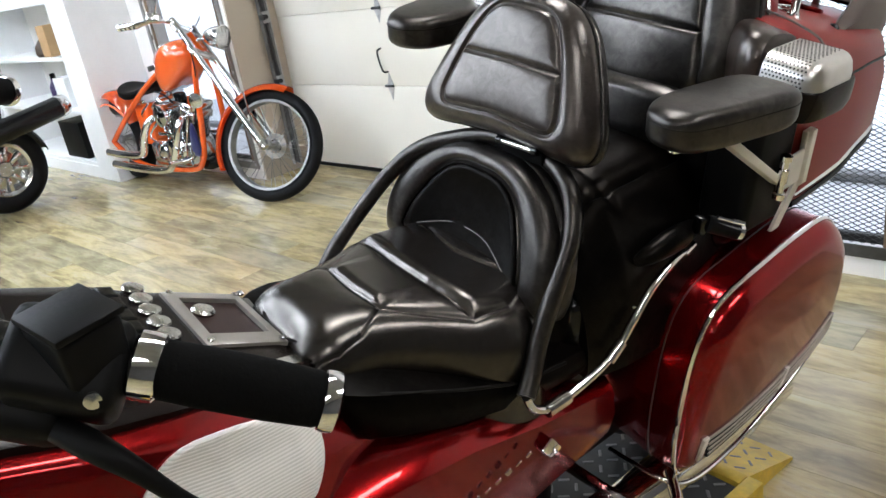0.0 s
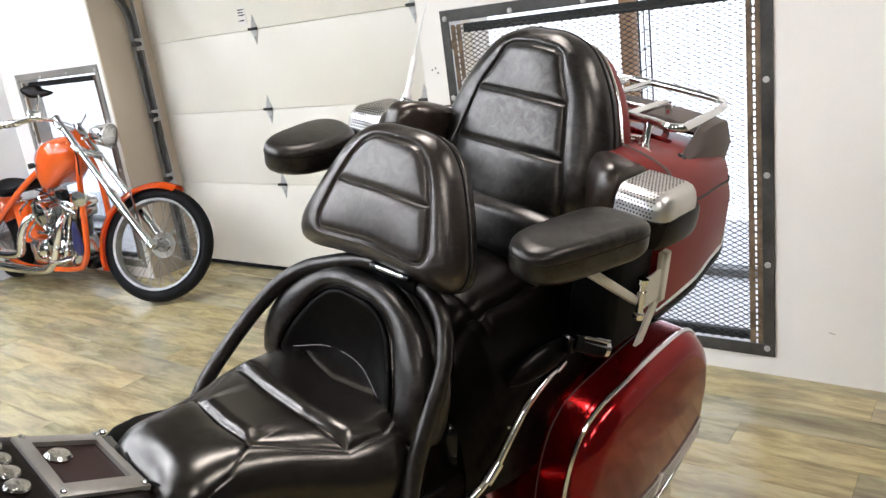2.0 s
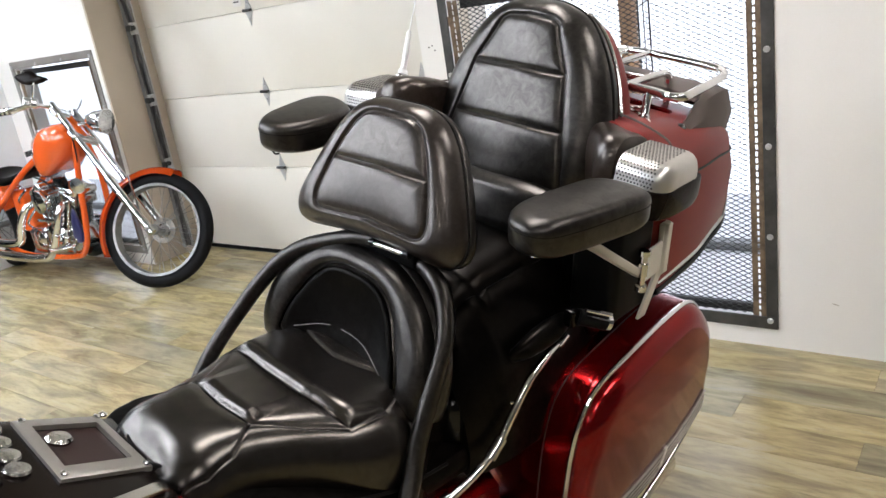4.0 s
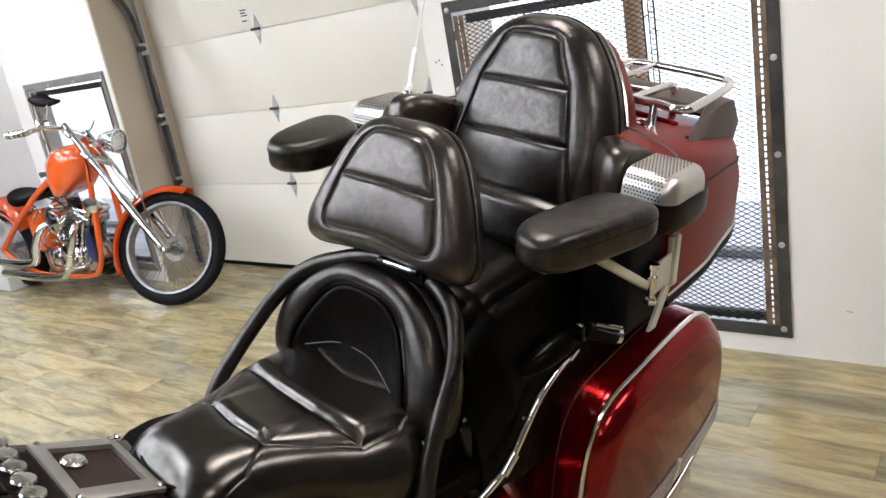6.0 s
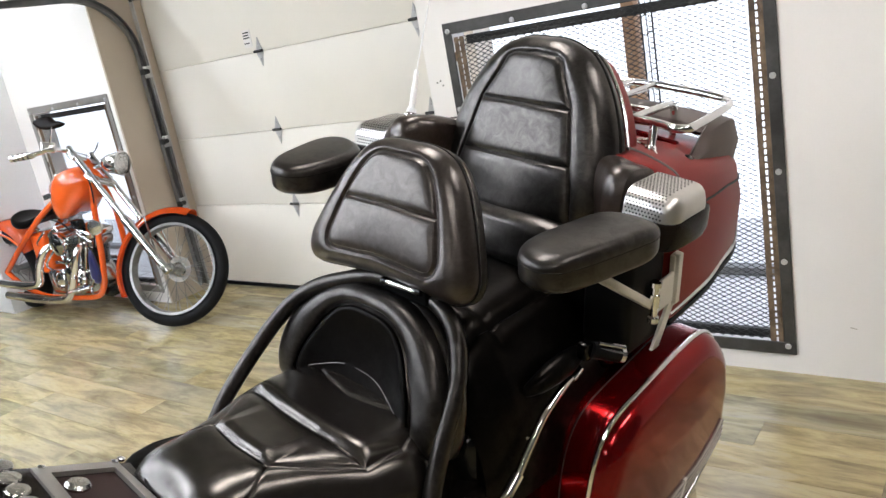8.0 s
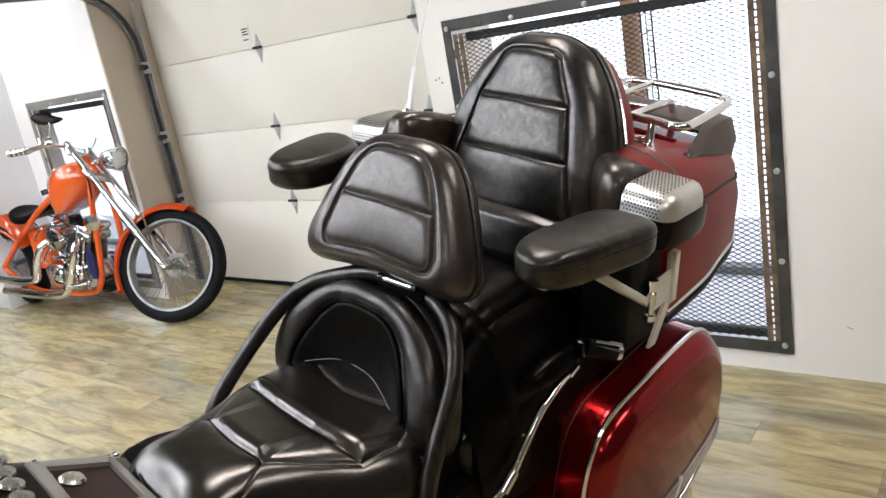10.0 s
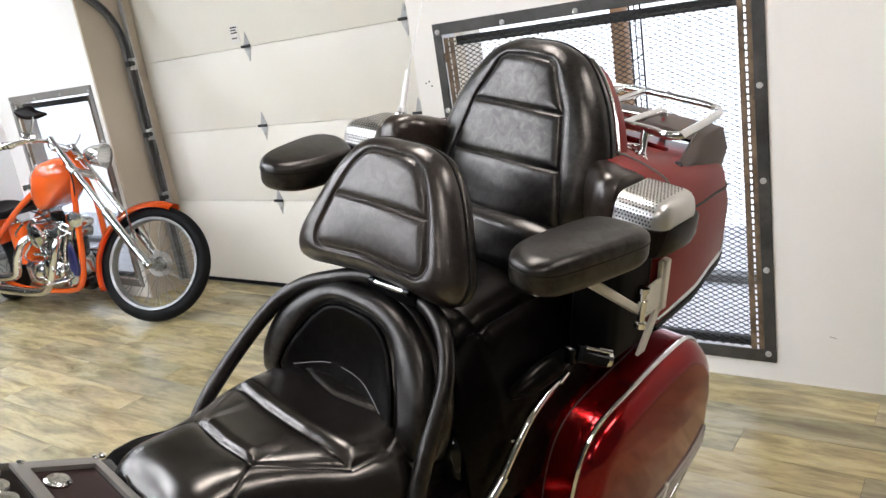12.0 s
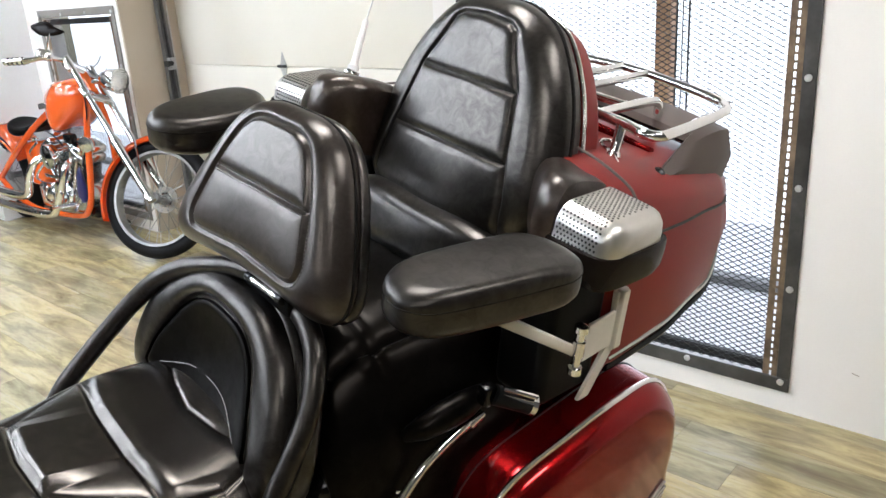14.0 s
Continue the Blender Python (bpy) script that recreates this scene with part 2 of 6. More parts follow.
def tube(pts, r, seg=12, n=6, closed=False, bm=None, smooth=True):
    """A round bar along a curve; r is one radius or one for each given point."""
    path = spline(pts, n, closed) if smooth else [Vector(q) for q in pts]
    k = len(path)
    if isinstance(r, (int, float)):
        rs = [r] * k
    else:
        rs = [float(v) for v in np.interp(np.linspace(0, 1, k), np.linspace(0, 1, len(r)), r)]
    bm = bm or bmesh.new()
    up, rows = None, []
    for i, q in enumerate(path):
        d = path[(i + 1) % k] - path[i - 1] if closed else path[min(k - 1, i + 1)] - path[max(0, i - 1)]
        d.normalize()
        if up is None:
            up = d.orthogonal().normalized()
        up = (up - d * up.dot(d)).normalized()
        side = d.cross(up)
        rows.append([bm.verts.new(q + rs[i] * (math.cos(a) * up + math.sin(a) * side)) for a in (2 * math.pi * s / seg for s in range(seg))])
    grid_faces(bm, rows, True, closed)
    if not closed:
        bm.faces.new(rows[0][::-1])
        bm.faces.new(rows[-1])
    return bm


def box(size, at=(0, 0, 0), bevel=0.0, seg=2, rot=None, bm=None):
    own = bmesh.new()
    m = Matrix.Translation(at) @ (rot or Matrix()) @ Matrix.Diagonal((*size, 1))
    bmesh.ops.create_cube(own, size=1, matrix=m)
    if bevel:
        bmesh.ops.bevel(own, geom=list(own.edges), offset=bevel, segments=seg, profile=0.5, affect="EDGES", clamp_overlap=True)
    return join(bm, own)


def span(lo, hi, bevel=0.0, seg=2, bm=None):
    """A box from corner to corner."""
    return box([h - l for l, h in zip(lo, hi)], [(h + l) / 2 for l, h in zip(lo, hi)], bevel, seg, None, bm)


def join(bm, own):
    if bm is None:
        return own
    me = bpy.data.meshes.new("joined")
    own.to_mesh(me)
    own.free()
    bm.from_mesh(me)
    bpy.data.meshes.remove(me)
    return bm


def axis_turn(direction):
    return Vector((0, 0, 1)).rotation_difference(Vector(direction)).to_matrix().to_4x4()


def lathe(profile, at=(0, 0, 0), axis=(0, 0, 1), seg=32, bm=None, cap=True):
    """A turned shape; the profile gives (radius, height along the axis)."""
    m = Matrix.Translation(at) @ axis_turn(axis)
    own = bmesh.new()
    rows = [[own.verts.new(m @ Vector((max(r, 1e-4) * math.cos(a), max(r, 1e-4) * math.sin(a), h))) for a in (2 * math.pi * s / seg for s in range(seg))] for r, h in profile]
    grid_faces(own, rows)
    if cap:
        own.faces.new(rows[0][::-1])
        own.faces.new(rows[-1])
    return join(bm, own)


def rod(a, b, r, seg=12, bm=None):
    return tube([a, b], r, seg, 1, False, bm, False)


def ring(radius, thick, at=(0, 0, 0), axis=(0, 0, 1), seg=48, tseg=10, flat=1.0, bm=None):
    m = Matrix.Translation(at) @ axis_turn(axis)
    own = bmesh.new()
    rows = []
    for s in range(seg):
        a = 2 * math.pi * s / seg
        rows.append([own.verts.new(m @ Vector(((radius + thick * math.cos(b)) * math.cos(a), (radius + thick * math.cos(b)) * math.sin(a), flat * thick * math.sin(b)))) for b in (2 * math.pi * k / tseg for k in range(tseg))])
    grid_faces(own, rows, True, True)
    return join(bm, own)


def seg_dist(u, v, line):
    """Distances of points of the plane from a polyline."""
    u, v = np.asarray(u, float), np.asarray(v, float)
    best = np.full(u.shape, 9.0)
    for (x0, y0), (x1, y1) in zip(line, line[1:]):
        dx, dy = x1 - x0, y1 - y0
        k = np.clip(((u - x0) * dx + (v - y0) * dy) / (dx * dx + dy * dy + 1e-12), 0, 1)
        best = np.minimum(best, np.hypot(u - x0 - k * dx, v - y0 - k * dy))
    return best


def groove(d, depth, width):
    """A stitched-in seam: a tight valley between padding that rounds off towards it."""
    s = np.clip(1 - d / (width * 4.5), 0, 1)
    return -0.50 * depth * np.exp(-((d / (0.68 * width)) ** 2)) - 0.62 * depth * s**2.5


def seam_height(u, v, seams, depth, width):
    h = np.zeros(np.shape(u))
    for line in seams:
        h = np.minimum(h, groove(seg_dist(u, v, line), depth, width))
    return h


def cushion(outline, place, thick, edge=0.03, puff=0.012, seams=(), depth=0.006, width=0.0045, rings=34, under=0.012):
    """A padded shape: outline is a closed loop (u, v), place(u, v, h) puts a point into space."""
    cu = sum(p[0] for p in outline) / len(outline)
    cv = (max(p[1] for p in outline) + min(p[1] for p in outline)) / 2
    size = min(max(p[0] for p in outline) - min(p[0] for p in outline), max(p[1] for p in outline) - min(p[1] for p in outline)) / 2
    bm, vr = bmesh.new(), []
    for k in range(6):
        q = math.pi / 2 * k / 5
        f, h = 1 - under / size * (1 - math.sin(q)), -thick + under * (1 - math.cos(q))
        vr.append([bm.verts.new(place(cu + f * (u - cu), cv + f * (v - cv), h)) for u, v in outline])
    o = np.array(outline, float)
    s = 1 - np.linspace(0, 1, rings + 1)[:, None] ** 1.25 * 0.985
    u, v = cu + s * (o[None, :, 0] - cu), cv + s * (o[None, :, 1] - cv)
    s0 = 1 - edge / size
    e = np.clip((s - s0) / (1 - s0), 0, 1)
    h = -edge * (1 - np.sqrt(np.clip(1 - e * e, 0, 1))) + puff * (1 - s * s) + 0 * u
    h = h + seam_height(u, v, seams, depth, width)
    for ur, wr, hr in zip(u.tolist(), v.tolist(), h.tolist()):
        vr.append([bm.verts.new(place(*q)) for q in zip(ur, wr, hr)])
    grid_faces(bm, vr)
    bm.faces.new(vr[-1])
    bm.faces.new(vr[0][::-1])
    return bm


def cushion_height(outline, edge, puff, seams, depth, width):
    """The height of a cushion's padding as a function of (u, v)."""
    o = np.array(outline, float)
    cu, cv = o[:, 0].mean(), (o[:, 1].max() + o[:, 1].min()) / 2
    size = min(np.ptp(o[:, 0]), np.ptp(o[:, 1])) / 2
    ang = np.arctan2(o[:, 1] - cv, o[:, 0] - cu)
    order = np.argsort(ang)
    ang, rad = ang[order], np.hypot(o[:, 0] - cu, o[:, 1] - cv)[order]
    s0 = 1 - edge / size

    def height(u, v):
        s = math.hypot(u - cu, v - cv) / float(np.interp(math.atan2(v - cv, u - cu), ang, rad, period=2 * math.pi))
        e = min(1.0, max(0.0, (s - s0) / (1 - s0)))
        return -edge * (1 - math.sqrt(1 - e * e)) + puff * (1 - s * s) + float(seam_height(np.array([u]), np.array([v]), seams, depth, width)[0])

    return height


def stitches(line, place, height, side=0.0, closed=False, pitch=0.0046):
    """A row of short threads along a line, moved sideways by side."""
    pts = spline([(u, v, 0) for u, v in line], 12, closed)
    run = np.cumsum([0] + [(b - a).length for a, b in zip(pts, pts[1:])])
    bm = bmesh.new()

    def at(d):
        u, v = float(np.interp(d, run, [q.x for q in pts])), float(np.interp(d, run, [q.y for q in pts]))
        u2, v2 = float(np.interp(d + 0.002, run, [q.x for q in pts])), float(np.interp(d + 0.002, run, [q.y for q in pts]))
        u1, v1 = float(np.interp(d - 0.002, run, [q.x for q in pts])), float(np.interp(d - 0.002, run, [q.y for q in pts]))
        n = math.hypot(u2 - u1, v2 - v1) or 1.0
        u, v = u + side * (v2 - v1) / n, v - side * (u2 - u1) / n
        return place(u, v, height(u, v) + 0.0004)

    for k in range(int(run[-1] / pitch)):
        tube([at(k * pitch), at(k * pitch + pitch * 0.7)], 0.0007, 5, 1, False, bm, False)
    return bm


def mirror_line(half):
    """A closed loop from the half with u >= 0, running from the top to the bottom."""
    return [(u, v) for u, v in half] + [(-u, v) for u, v in reversed(half) if u > 1e-6]


# ---- the room ----
WALL_Y, BACK_Y, TOP = 2.6, 3.0, 3.1


def structure(name, bm, mat, label):
    return tagged(finish(name, bm, mat, None, False), label, name.split("_")[0], kind="structure")


def wall_with_opening(name, x0, x1, ox0, ox1, oz0, oz1, label):
    bm = bmesh.new()
    y0, y1 = WALL_Y, WALL_Y + 0.12
    for lo, hi in (((x0, 0), (ox0, TOP)), ((ox1, 0), (x1, TOP)), ((ox0, 0), (ox1, oz0)), ((ox0, oz1), (ox1, TOP))):
        span((lo[0], y0, lo[1]), (hi[0], y1, hi[1]), bm=bm)
    return structure(name, bm, WHITE_WALL, label)


# right and left faces of the room's back, with an opening each
WIN_R = (-1.275, 0.035, 0.075, 1.437)
WIN_L = (-5.00, -3.935, 0.075, 1.415)
wall_with_opening("wall_back_right", -1.40, 3.6, WIN_R[0] + 0.015, WIN_R[1] - 0.012, WIN_R[2] + 0.015, WIN_R[3] - 0.015, "off-white painted wall round a barred opening")
wall_with_opening("wall_back_left", -5.3, -3.90, WIN_L[0] + 0.05, WIN_L[1] - 0.05, WIN_L[2] + 0.05, WIN_L[3] - 0.05, "white painted wall beside the garage door")
bm = span((-4.50, BACK_Y, 0), (-4.12, BACK_Y + 0.15, TOP))
span((-6.2, BACK_Y, 1.55), (-4.50, BACK_Y + 0.15, TOP), bm=bm)
span((-1.64, BACK_Y, 0), (-1.40, BACK_Y + 0.15, TOP), bm=bm)
span((-4.12, BACK_Y, 2.62), (-1.64, BACK_Y + 0.15, TOP), bm=bm)
structure("wall_back", bm, CREAM_WALL, "cream painted wall round the garage door opening")
# Unseen closing walls, made charcoal so that reflections on the leather stay dark.
structure("wall_front", span((-9.2, -6.15, 0), (3.6, -6.0, TOP)), UNSEEN_DARK_WALL, "plain unseen charcoal wall closing the room, dark for the reflections")
structure("wall_east", span((3.6, -6.15, 0), (3.75, 2.9, TOP)), UNSEEN_DARK_WALL, "plain unseen charcoal side wall, dark for the reflections")
structure("wall_west", span((-9.35, -6.15, 0), (-9.2, 3.0, TOP)), UNSEEN_DARK_WALL, "plain unseen charcoal side wall, dark for the reflections")
structure("wall_north_west", span((-9.2, 2.62, 0), (-5.3, 2.74, TOP)), WHITE_WALL, "white wall behind the shelves")
# Unseen ceiling; its grey sets how bright upward faces reflect.
structure("ceiling", span((-9.35, -6.15, TOP), (3.75, 3.2, TOP + 0.1)), UNSEEN_CEILING, "plain unseen grey ceiling, toned for the reflections")

# Return in a darker tan than the cream wall.
structure("wall_return", span((-3.90, 2.602, 0), (-3.884, 2.998, TOP)), TAN_WALL, "tan return beside the garage door")

# added, unseen ceiling lamps: long rows over the showroom, a few warmer ones over the near end
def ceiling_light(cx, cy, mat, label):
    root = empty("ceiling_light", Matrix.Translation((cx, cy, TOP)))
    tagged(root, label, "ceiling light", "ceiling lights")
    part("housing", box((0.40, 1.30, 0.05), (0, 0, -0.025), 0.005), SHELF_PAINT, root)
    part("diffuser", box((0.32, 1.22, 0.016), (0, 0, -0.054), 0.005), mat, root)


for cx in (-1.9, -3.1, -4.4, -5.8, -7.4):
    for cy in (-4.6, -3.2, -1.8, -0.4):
        ceiling_light(cx, cy, UNSEEN_LAMP, "long unseen fluorescent fixture with a white diffuser, added on the ceiling")
# Two more added lamps, to brighten the walls on the left.
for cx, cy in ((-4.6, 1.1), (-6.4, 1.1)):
    ceiling_light(cx, cy, UNSEEN_LAMP, "long unseen fluorescent fixture with a white diffuser, added on the ceiling")
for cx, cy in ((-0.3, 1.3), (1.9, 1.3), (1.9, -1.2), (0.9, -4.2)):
    ceiling_light(cx, cy, UNSEEN_LAMP_WARM, "long unseen fluorescent fixture with a warm diffuser, added on the ceiling")


# barred openings
def expanded_mesh(x0, x1, z0, z1, y, pitch_x, pitch_z, w, dep):
    """A sheet of expanded metal: zig-zag strands that meet in diamonds."""
    verts, faces = [], []
    rows, cols = round((z1 - z0) / pitch_z), round((x1 - x0) / pitch_x)
    pitch_x, pitch_z = (x1 - x0) / cols, (z1 - z0) / rows

    def strand(a, b, tilt):
        d = Vector((b[0] - a[0], 0, b[1] - a[1])).normalized()
        n = Vector((-d.z, 0, d.x)) * w / 2
        k = len(verts)
        for q in (a, b):
            for o, yy in ((n, y - dep * tilt), (-n, y + dep * tilt)):
                verts.append((q[0] + o.x, yy, q[1] + o.z))
                verts.append((q[0] + o.x, yy + 0.0025, q[1] + o.z))
        faces.extend([(k, k + 4, k + 6, k + 2), (k + 1, k + 3, k + 7, k + 5), (k, k + 1, k + 5, k + 4), (k + 2, k + 6, k + 7, k + 3)])

    for r in range(rows):
        for c in range(cols):
            x, z = x0 + c * pitch_x, z0 + r * pitch_z
            mid, up = (x + pitch_x / 2, z + pitch_z / 2), pitch_z
            strand((x, z), mid, 1)
            strand(mid, (x + pitch_x, z), 1)
            strand((x, z + up), mid, -1)
            strand(mid, (x + pitch_x, z + up), -1)
            strand((x + pitch_x * 0.36, z + up / 2), (x + pitch_x * 0.64, z + up / 2 + 0.0002), 2.2)
    me = bpy.data.meshes.new("expanded_mesh")
    me.from_pydata(verts, [], faces)
    me.materials.append(STEEL)
    return new("expanded_mesh", me)


def barred_window(name, rect, label, bolts_top, bolts_side, bar_mat, strand_w=0.0025):
    x0, x1, z0, z1 = rect
    w, ws, d, y = 0.047, 0.040, 0.010, WALL_Y
    root = empty(name, Matrix.Translation((0, 0, 0)))
    tagged(root, label, "window", kind="structure")
    for nm, lo, hi in (("top_rail", (x0, z1 - w), (x1, z1)), ("bottom_rail", (x0, z0), (x1, z0 + w)), ("side_rail", (x0, z0 + w), (x0 + ws, z1 - w)), ("side_rail", (x1 - ws, z0 + w), (x1, z1 - w))):
        part(nm, span((lo[0], y - d, lo[1]), (hi[0], y - 0.001, hi[1]), 0.002, 1), bar_mat, root, "flat steel bar")
    # slotted rusty rails at the sides, a lit gap and a dark rail behind the sheet at top and foot
    g, iw = 0.008, 0.020
    for side, edge in ((1, x0 + ws), (-1, x1 - ws)):
        for k in (0, 1):
            a = edge + side * (0.001 + k * (iw + g))
            b = a + side * iw
            part("slotted_rail", span((min(a, b), y + 0.004, z0 + w * 0.6), (max(a, b), y + 0.008, z1 - w - 0.014)), RUST, root, "rusty slotted steel rail")
        bm, c = bmesh.new(), edge + side * (0.001 + iw + g / 2)
        for i in range(int((z1 - z0 - 0.10) / 0.024)):
            span((c - g / 2, y + 0.0045, z0 + 0.06 + 0.024 * i), (c + g / 2, y + 0.0075, z0 + 0.068 + 0.024 * i), bm=bm)
        tagged(part("slot_bridge", bm, RUST, root), kind="stuff")
        for k in range(5):
            z = z0 + 0.12 + (z1 - z0 - 0.26) * k / 4
            part("weld_bead", box((0.012, 0.008, 0.04), (edge + side * 0.004, y + 0.001, z), 0.0035, 2), RUST, root)
    part("foot_rail", span((x0 + w + 0.040, y + 0.030, z0 + w - 0.004), (x1 - w - 0.040, y + 0.050, z0 + w + 0.030)), STEEL, root)
    part("head_rail", span((x0 + w + 0.040, y + 0.030, z1 - w - 0.050), (x1 - w - 0.040, y + 0.050, z1 - w - 0.013)), STEEL, root)
    me = expanded_mesh(x0 + 0.088, x1 - 0.088, z0 + w, z1 - w - 0.014, y + 0.012, 0.036, 0.0185, strand_w, 0.0005)
    me.parent = root
    me["label"] = "dark expanded metal sheet with diamond holes"
    for i in range(bolts_top):
        for z in (z0 + 0.034, z1 - 0.034):
            part("bolt", lathe([(0.011, 0), (0.011, 0.004), (0.008, 0.007), (0.0, 0.008)], (x0 + 0.026 + (x1 - x0 - 0.052) * i / (bolts_top - 1), y - d, z), (0, -1, 0), 12), GALVANISED, root)
    for i in range(1, bolts_side - 1):
        for x in (x0 + 0.022, x1 - 0.022):
            part("bolt", lathe([(0.011, 0), (0.011, 0.004), (0.008, 0.007), (0.0, 0.008)], (x, y - d, z0 + 0.034 + (z1 - z0 - 0.068) * i / (bolts_side - 1)), (0, -1, 0), 12), GALVANISED, root)
    return root


barred_window("window_1", WIN_R, "square wall opening behind expanded metal in a dark steel frame", 5, 5, BAR_STEEL)
# Grey bars paint the daylight flare over the dark steel of this frame.
barred_window("window_2", WIN_L, "tall wall opening behind expanded metal in a steel frame greyed for daylight flare", 4, 5, FRAME_GREY, 0.0012)

# nails and a scuff on the wall
for x, z in ((-1.334, 1.208), (-1.323, 1.188), (-1.352, 1.202)):
    tagged(finish("wall_nail", lathe([(0.0022, 0), (0.0022, 0.003), (0.0036, 0.0032), (0.0036, 0.0045), (0, 0.005)], (x, WALL_Y, z), (0, -1, 0), 10), STEEL), "small dark nail in the white wall", "nail", "nails in the wall")
SCUFF = surface("wall_scuff", (0.42, 0.38, 0.33), 0.7, 0, 0.3, 40, 200)
tagged(finish("scuff_mark", box((0.022, 0.0008, 0.0035), (0.221, WALL_Y - 0.0005, 0.194), 0.0003, 1, Matrix.Rotation(radians(14), 4, "Y")), SCUFF), "short grey-brown scuff on the white wall", "scuff mark")

# daylight outside
bm = span((-9, 4.6, -0.5), (4, 4.62, 3.4))
tagged(finish("backdrop", bm, SNOW, None, False), "bright overcast daylight outside the openings", "backdrop", kind="structure")
structure("ground", span((-9.4, 2.78, -0.14), (3.8, 4.6, -0.012)), CONCRETE, "pale concrete ground outside the openings")
structure("kerb", span((-9.4, 3.6, -0.012), (3.8, 3.68, 0.03), 0.006), GALVANISED_DARK, "low grey kerb along the pale ground")
tagged(finish("timber_post", box((0.062, 0.062, 3.3), (-0.71, 3.2, 1.15), 0.006), POST), "upright tan timber post outside the barred opening", "post")
cage = empty("wire_cage_post", Matrix.Translation((-0.64, 3.2, 0)))
tagged(cage, "slim galvanised wire lattice post beside the timber post", "post")
for x in (-0.024, 0.0, 0.026):
    part("wire_upright", rod((x, 0, -0.5), (x, 0, 2.8), 0.0045 if x else 0.003, 8), STEEL, cage)
for k in range(40):
    part("wire_rung", rod((-0.026, 0, -0.45 + 0.08 * k), (0.028, 0, -0.42 + 0.08 * k), 0.002, 5), STEEL, cage)

# ---- garage door ----
door = empty("door_1", Matrix.Translation((0, 0, 0)))
tagged(door, "closed cream sectional overhead door with steel hinges", "garage door", kind="structure")
DX0, DX1, DY = -4.10, -1.62, 2.975
JOINTS = [0.03, 0.573, 1.030, 1.487, 1.944, 2.40, 2.85]
for z0, z1 in zip(JOINTS, JOINTS[1:]):
    bm = span((DX0, DY, z0 + 0.0012), (DX1, DY + 0.045, z1 - 0.0012), 0.003, 2)
    part("door_panel", bm, DOOR_PAINT, door)
    part("panel_back", span((DX0, DY + 0.03, z0 - 0.012), (DX1, DY + 0.042, z1 + 0.012)), DOOR_PAINT, door) if z0 > 0.1 else None
part("bottom_seal", span((DX0, DY - 0.004, 0.006), (DX1, DY + 0.04, 0.032), 0.004, 1), RUBBER, door, "black rubber seal along the bottom")


def strap_hinge():
    """A diamond-shaped door hinge with its pin barrel, facing -y."""
    h = empty("hinge", None, door)
    bm = bmesh.new()
    pts = [(0, 0.082), (0.020, 0.026), (0.030, 0.0), (0.020, -0.026), (0, -0.082), (-0.020, -0.026), (-0.030, 0), (-0.020, 0.026)]
    loft([[(x, 0.0, z) for x, z in pts], [(x, -0.004, z) for x, z in pts]], bm=bm)
    part("leaf", bm, GALVANISED, h)
    bm = rod((-0.034, -0.014, 0.004), (0.034, -0.014, 0.004), 0.008, 12)
    part("barrel", bm, STEEL, h)
    bm = lathe([(0.006, 0), (0.006, 0.006)], (0, -0.004, 0.045), (0, -1, 0), 8)
    lathe([(0.006, 0), (0.006, 0.006)], (0, -0.004, -0.045), (0, -1, 0), 8, bm)
    part("hinge_bolt", bm, GALVANISED, h)
    return h


def copy_part(ob, m):
    made = {}
    for o in (ob, *ob.children_recursive):
        made[o] = o.copy()
        scene.collection.objects.link(made[o])
        if o is not ob:
            made[o].parent = made[o.parent]
    made[ob].matrix_basis = m
    return made[ob]


hinge = strap_hinge()
hinge.matrix_basis = Matrix.Translation((-2.865, DY, 0.573))
for x in (-4.035, -2.865, -1.70):
    for z in JOINTS[1:-1]:
        if (x, z) != (-2.865, 0.573):
            copy_part(hinge, Matrix.Translation((x, DY, z)))
part("pull_handle", tube([(-2.90, DY, 0.80), (-2.90, DY - 0.03, 0.79), (-2.895, DY - 0.035, 0.74), (-2.88, DY - 0.03, 0.67), (-2.87, DY, 0.66)], 0.006, 8), STEEL, door, "dark steel pull handle")
part("warning_label", span((-2.985, DY - 0.003, 1.52), (-2.915, DY - 0.001, 1.62)), WHITE_WALL, door, "small printed paper label")
for i, z in enumerate((1.605, 1.59, 1.575, 1.545)):
    part("label_bar", span((-2.978, DY - 0.0045, z - 0.004), (-2.925 - 0.008 * (i % 2), DY - 0.003, z + 0.003)), STEEL, door)

# vertical track, bend and horizontal track
track = empty("door_track", Matrix.Translation((0, 0, 0)))
tagged(track, "galvanised steel overhead door track with a curved bend", "door track", kind="structure")
TX = -3.86


def rail(pts, w, dpt, bm=None):
    """A U-shaped rail along a path in the plane x = const."""
    bm = bm or bmesh.new()
    rows = []
    for i, q in enumerate(pts):
        d = (Vector(pts[min(i + 1, len(pts) - 1)]) - Vector(pts[max(0, i - 1)])).normalized()
        n = Vector((0, -d.z, d.y))
        rows.append([bm.verts.new(Vector(q) + Vector((x, 0, 0)) + n * o) for x, o in ((0.03, -w), (0.033, -w - 0.003), (-0.003, -w - 0.003), (-0.003, w + 0.003), (0.033, w + 0.003), (0.03, w), (0, w), (0, -w))])
    grid_faces(bm, rows)
    return bm


bend = [(TX, 2.84, 0.05), (TX, 2.84, 1.60)] + [(TX, 2.84 - 0.38 * (1 - math.cos(a)), 1.60 + 0.38 * math.sin(a)) for a in (math.pi / 2 * k / 14 for k in range(1, 15))] + [(TX, -0.4, 1.98)]
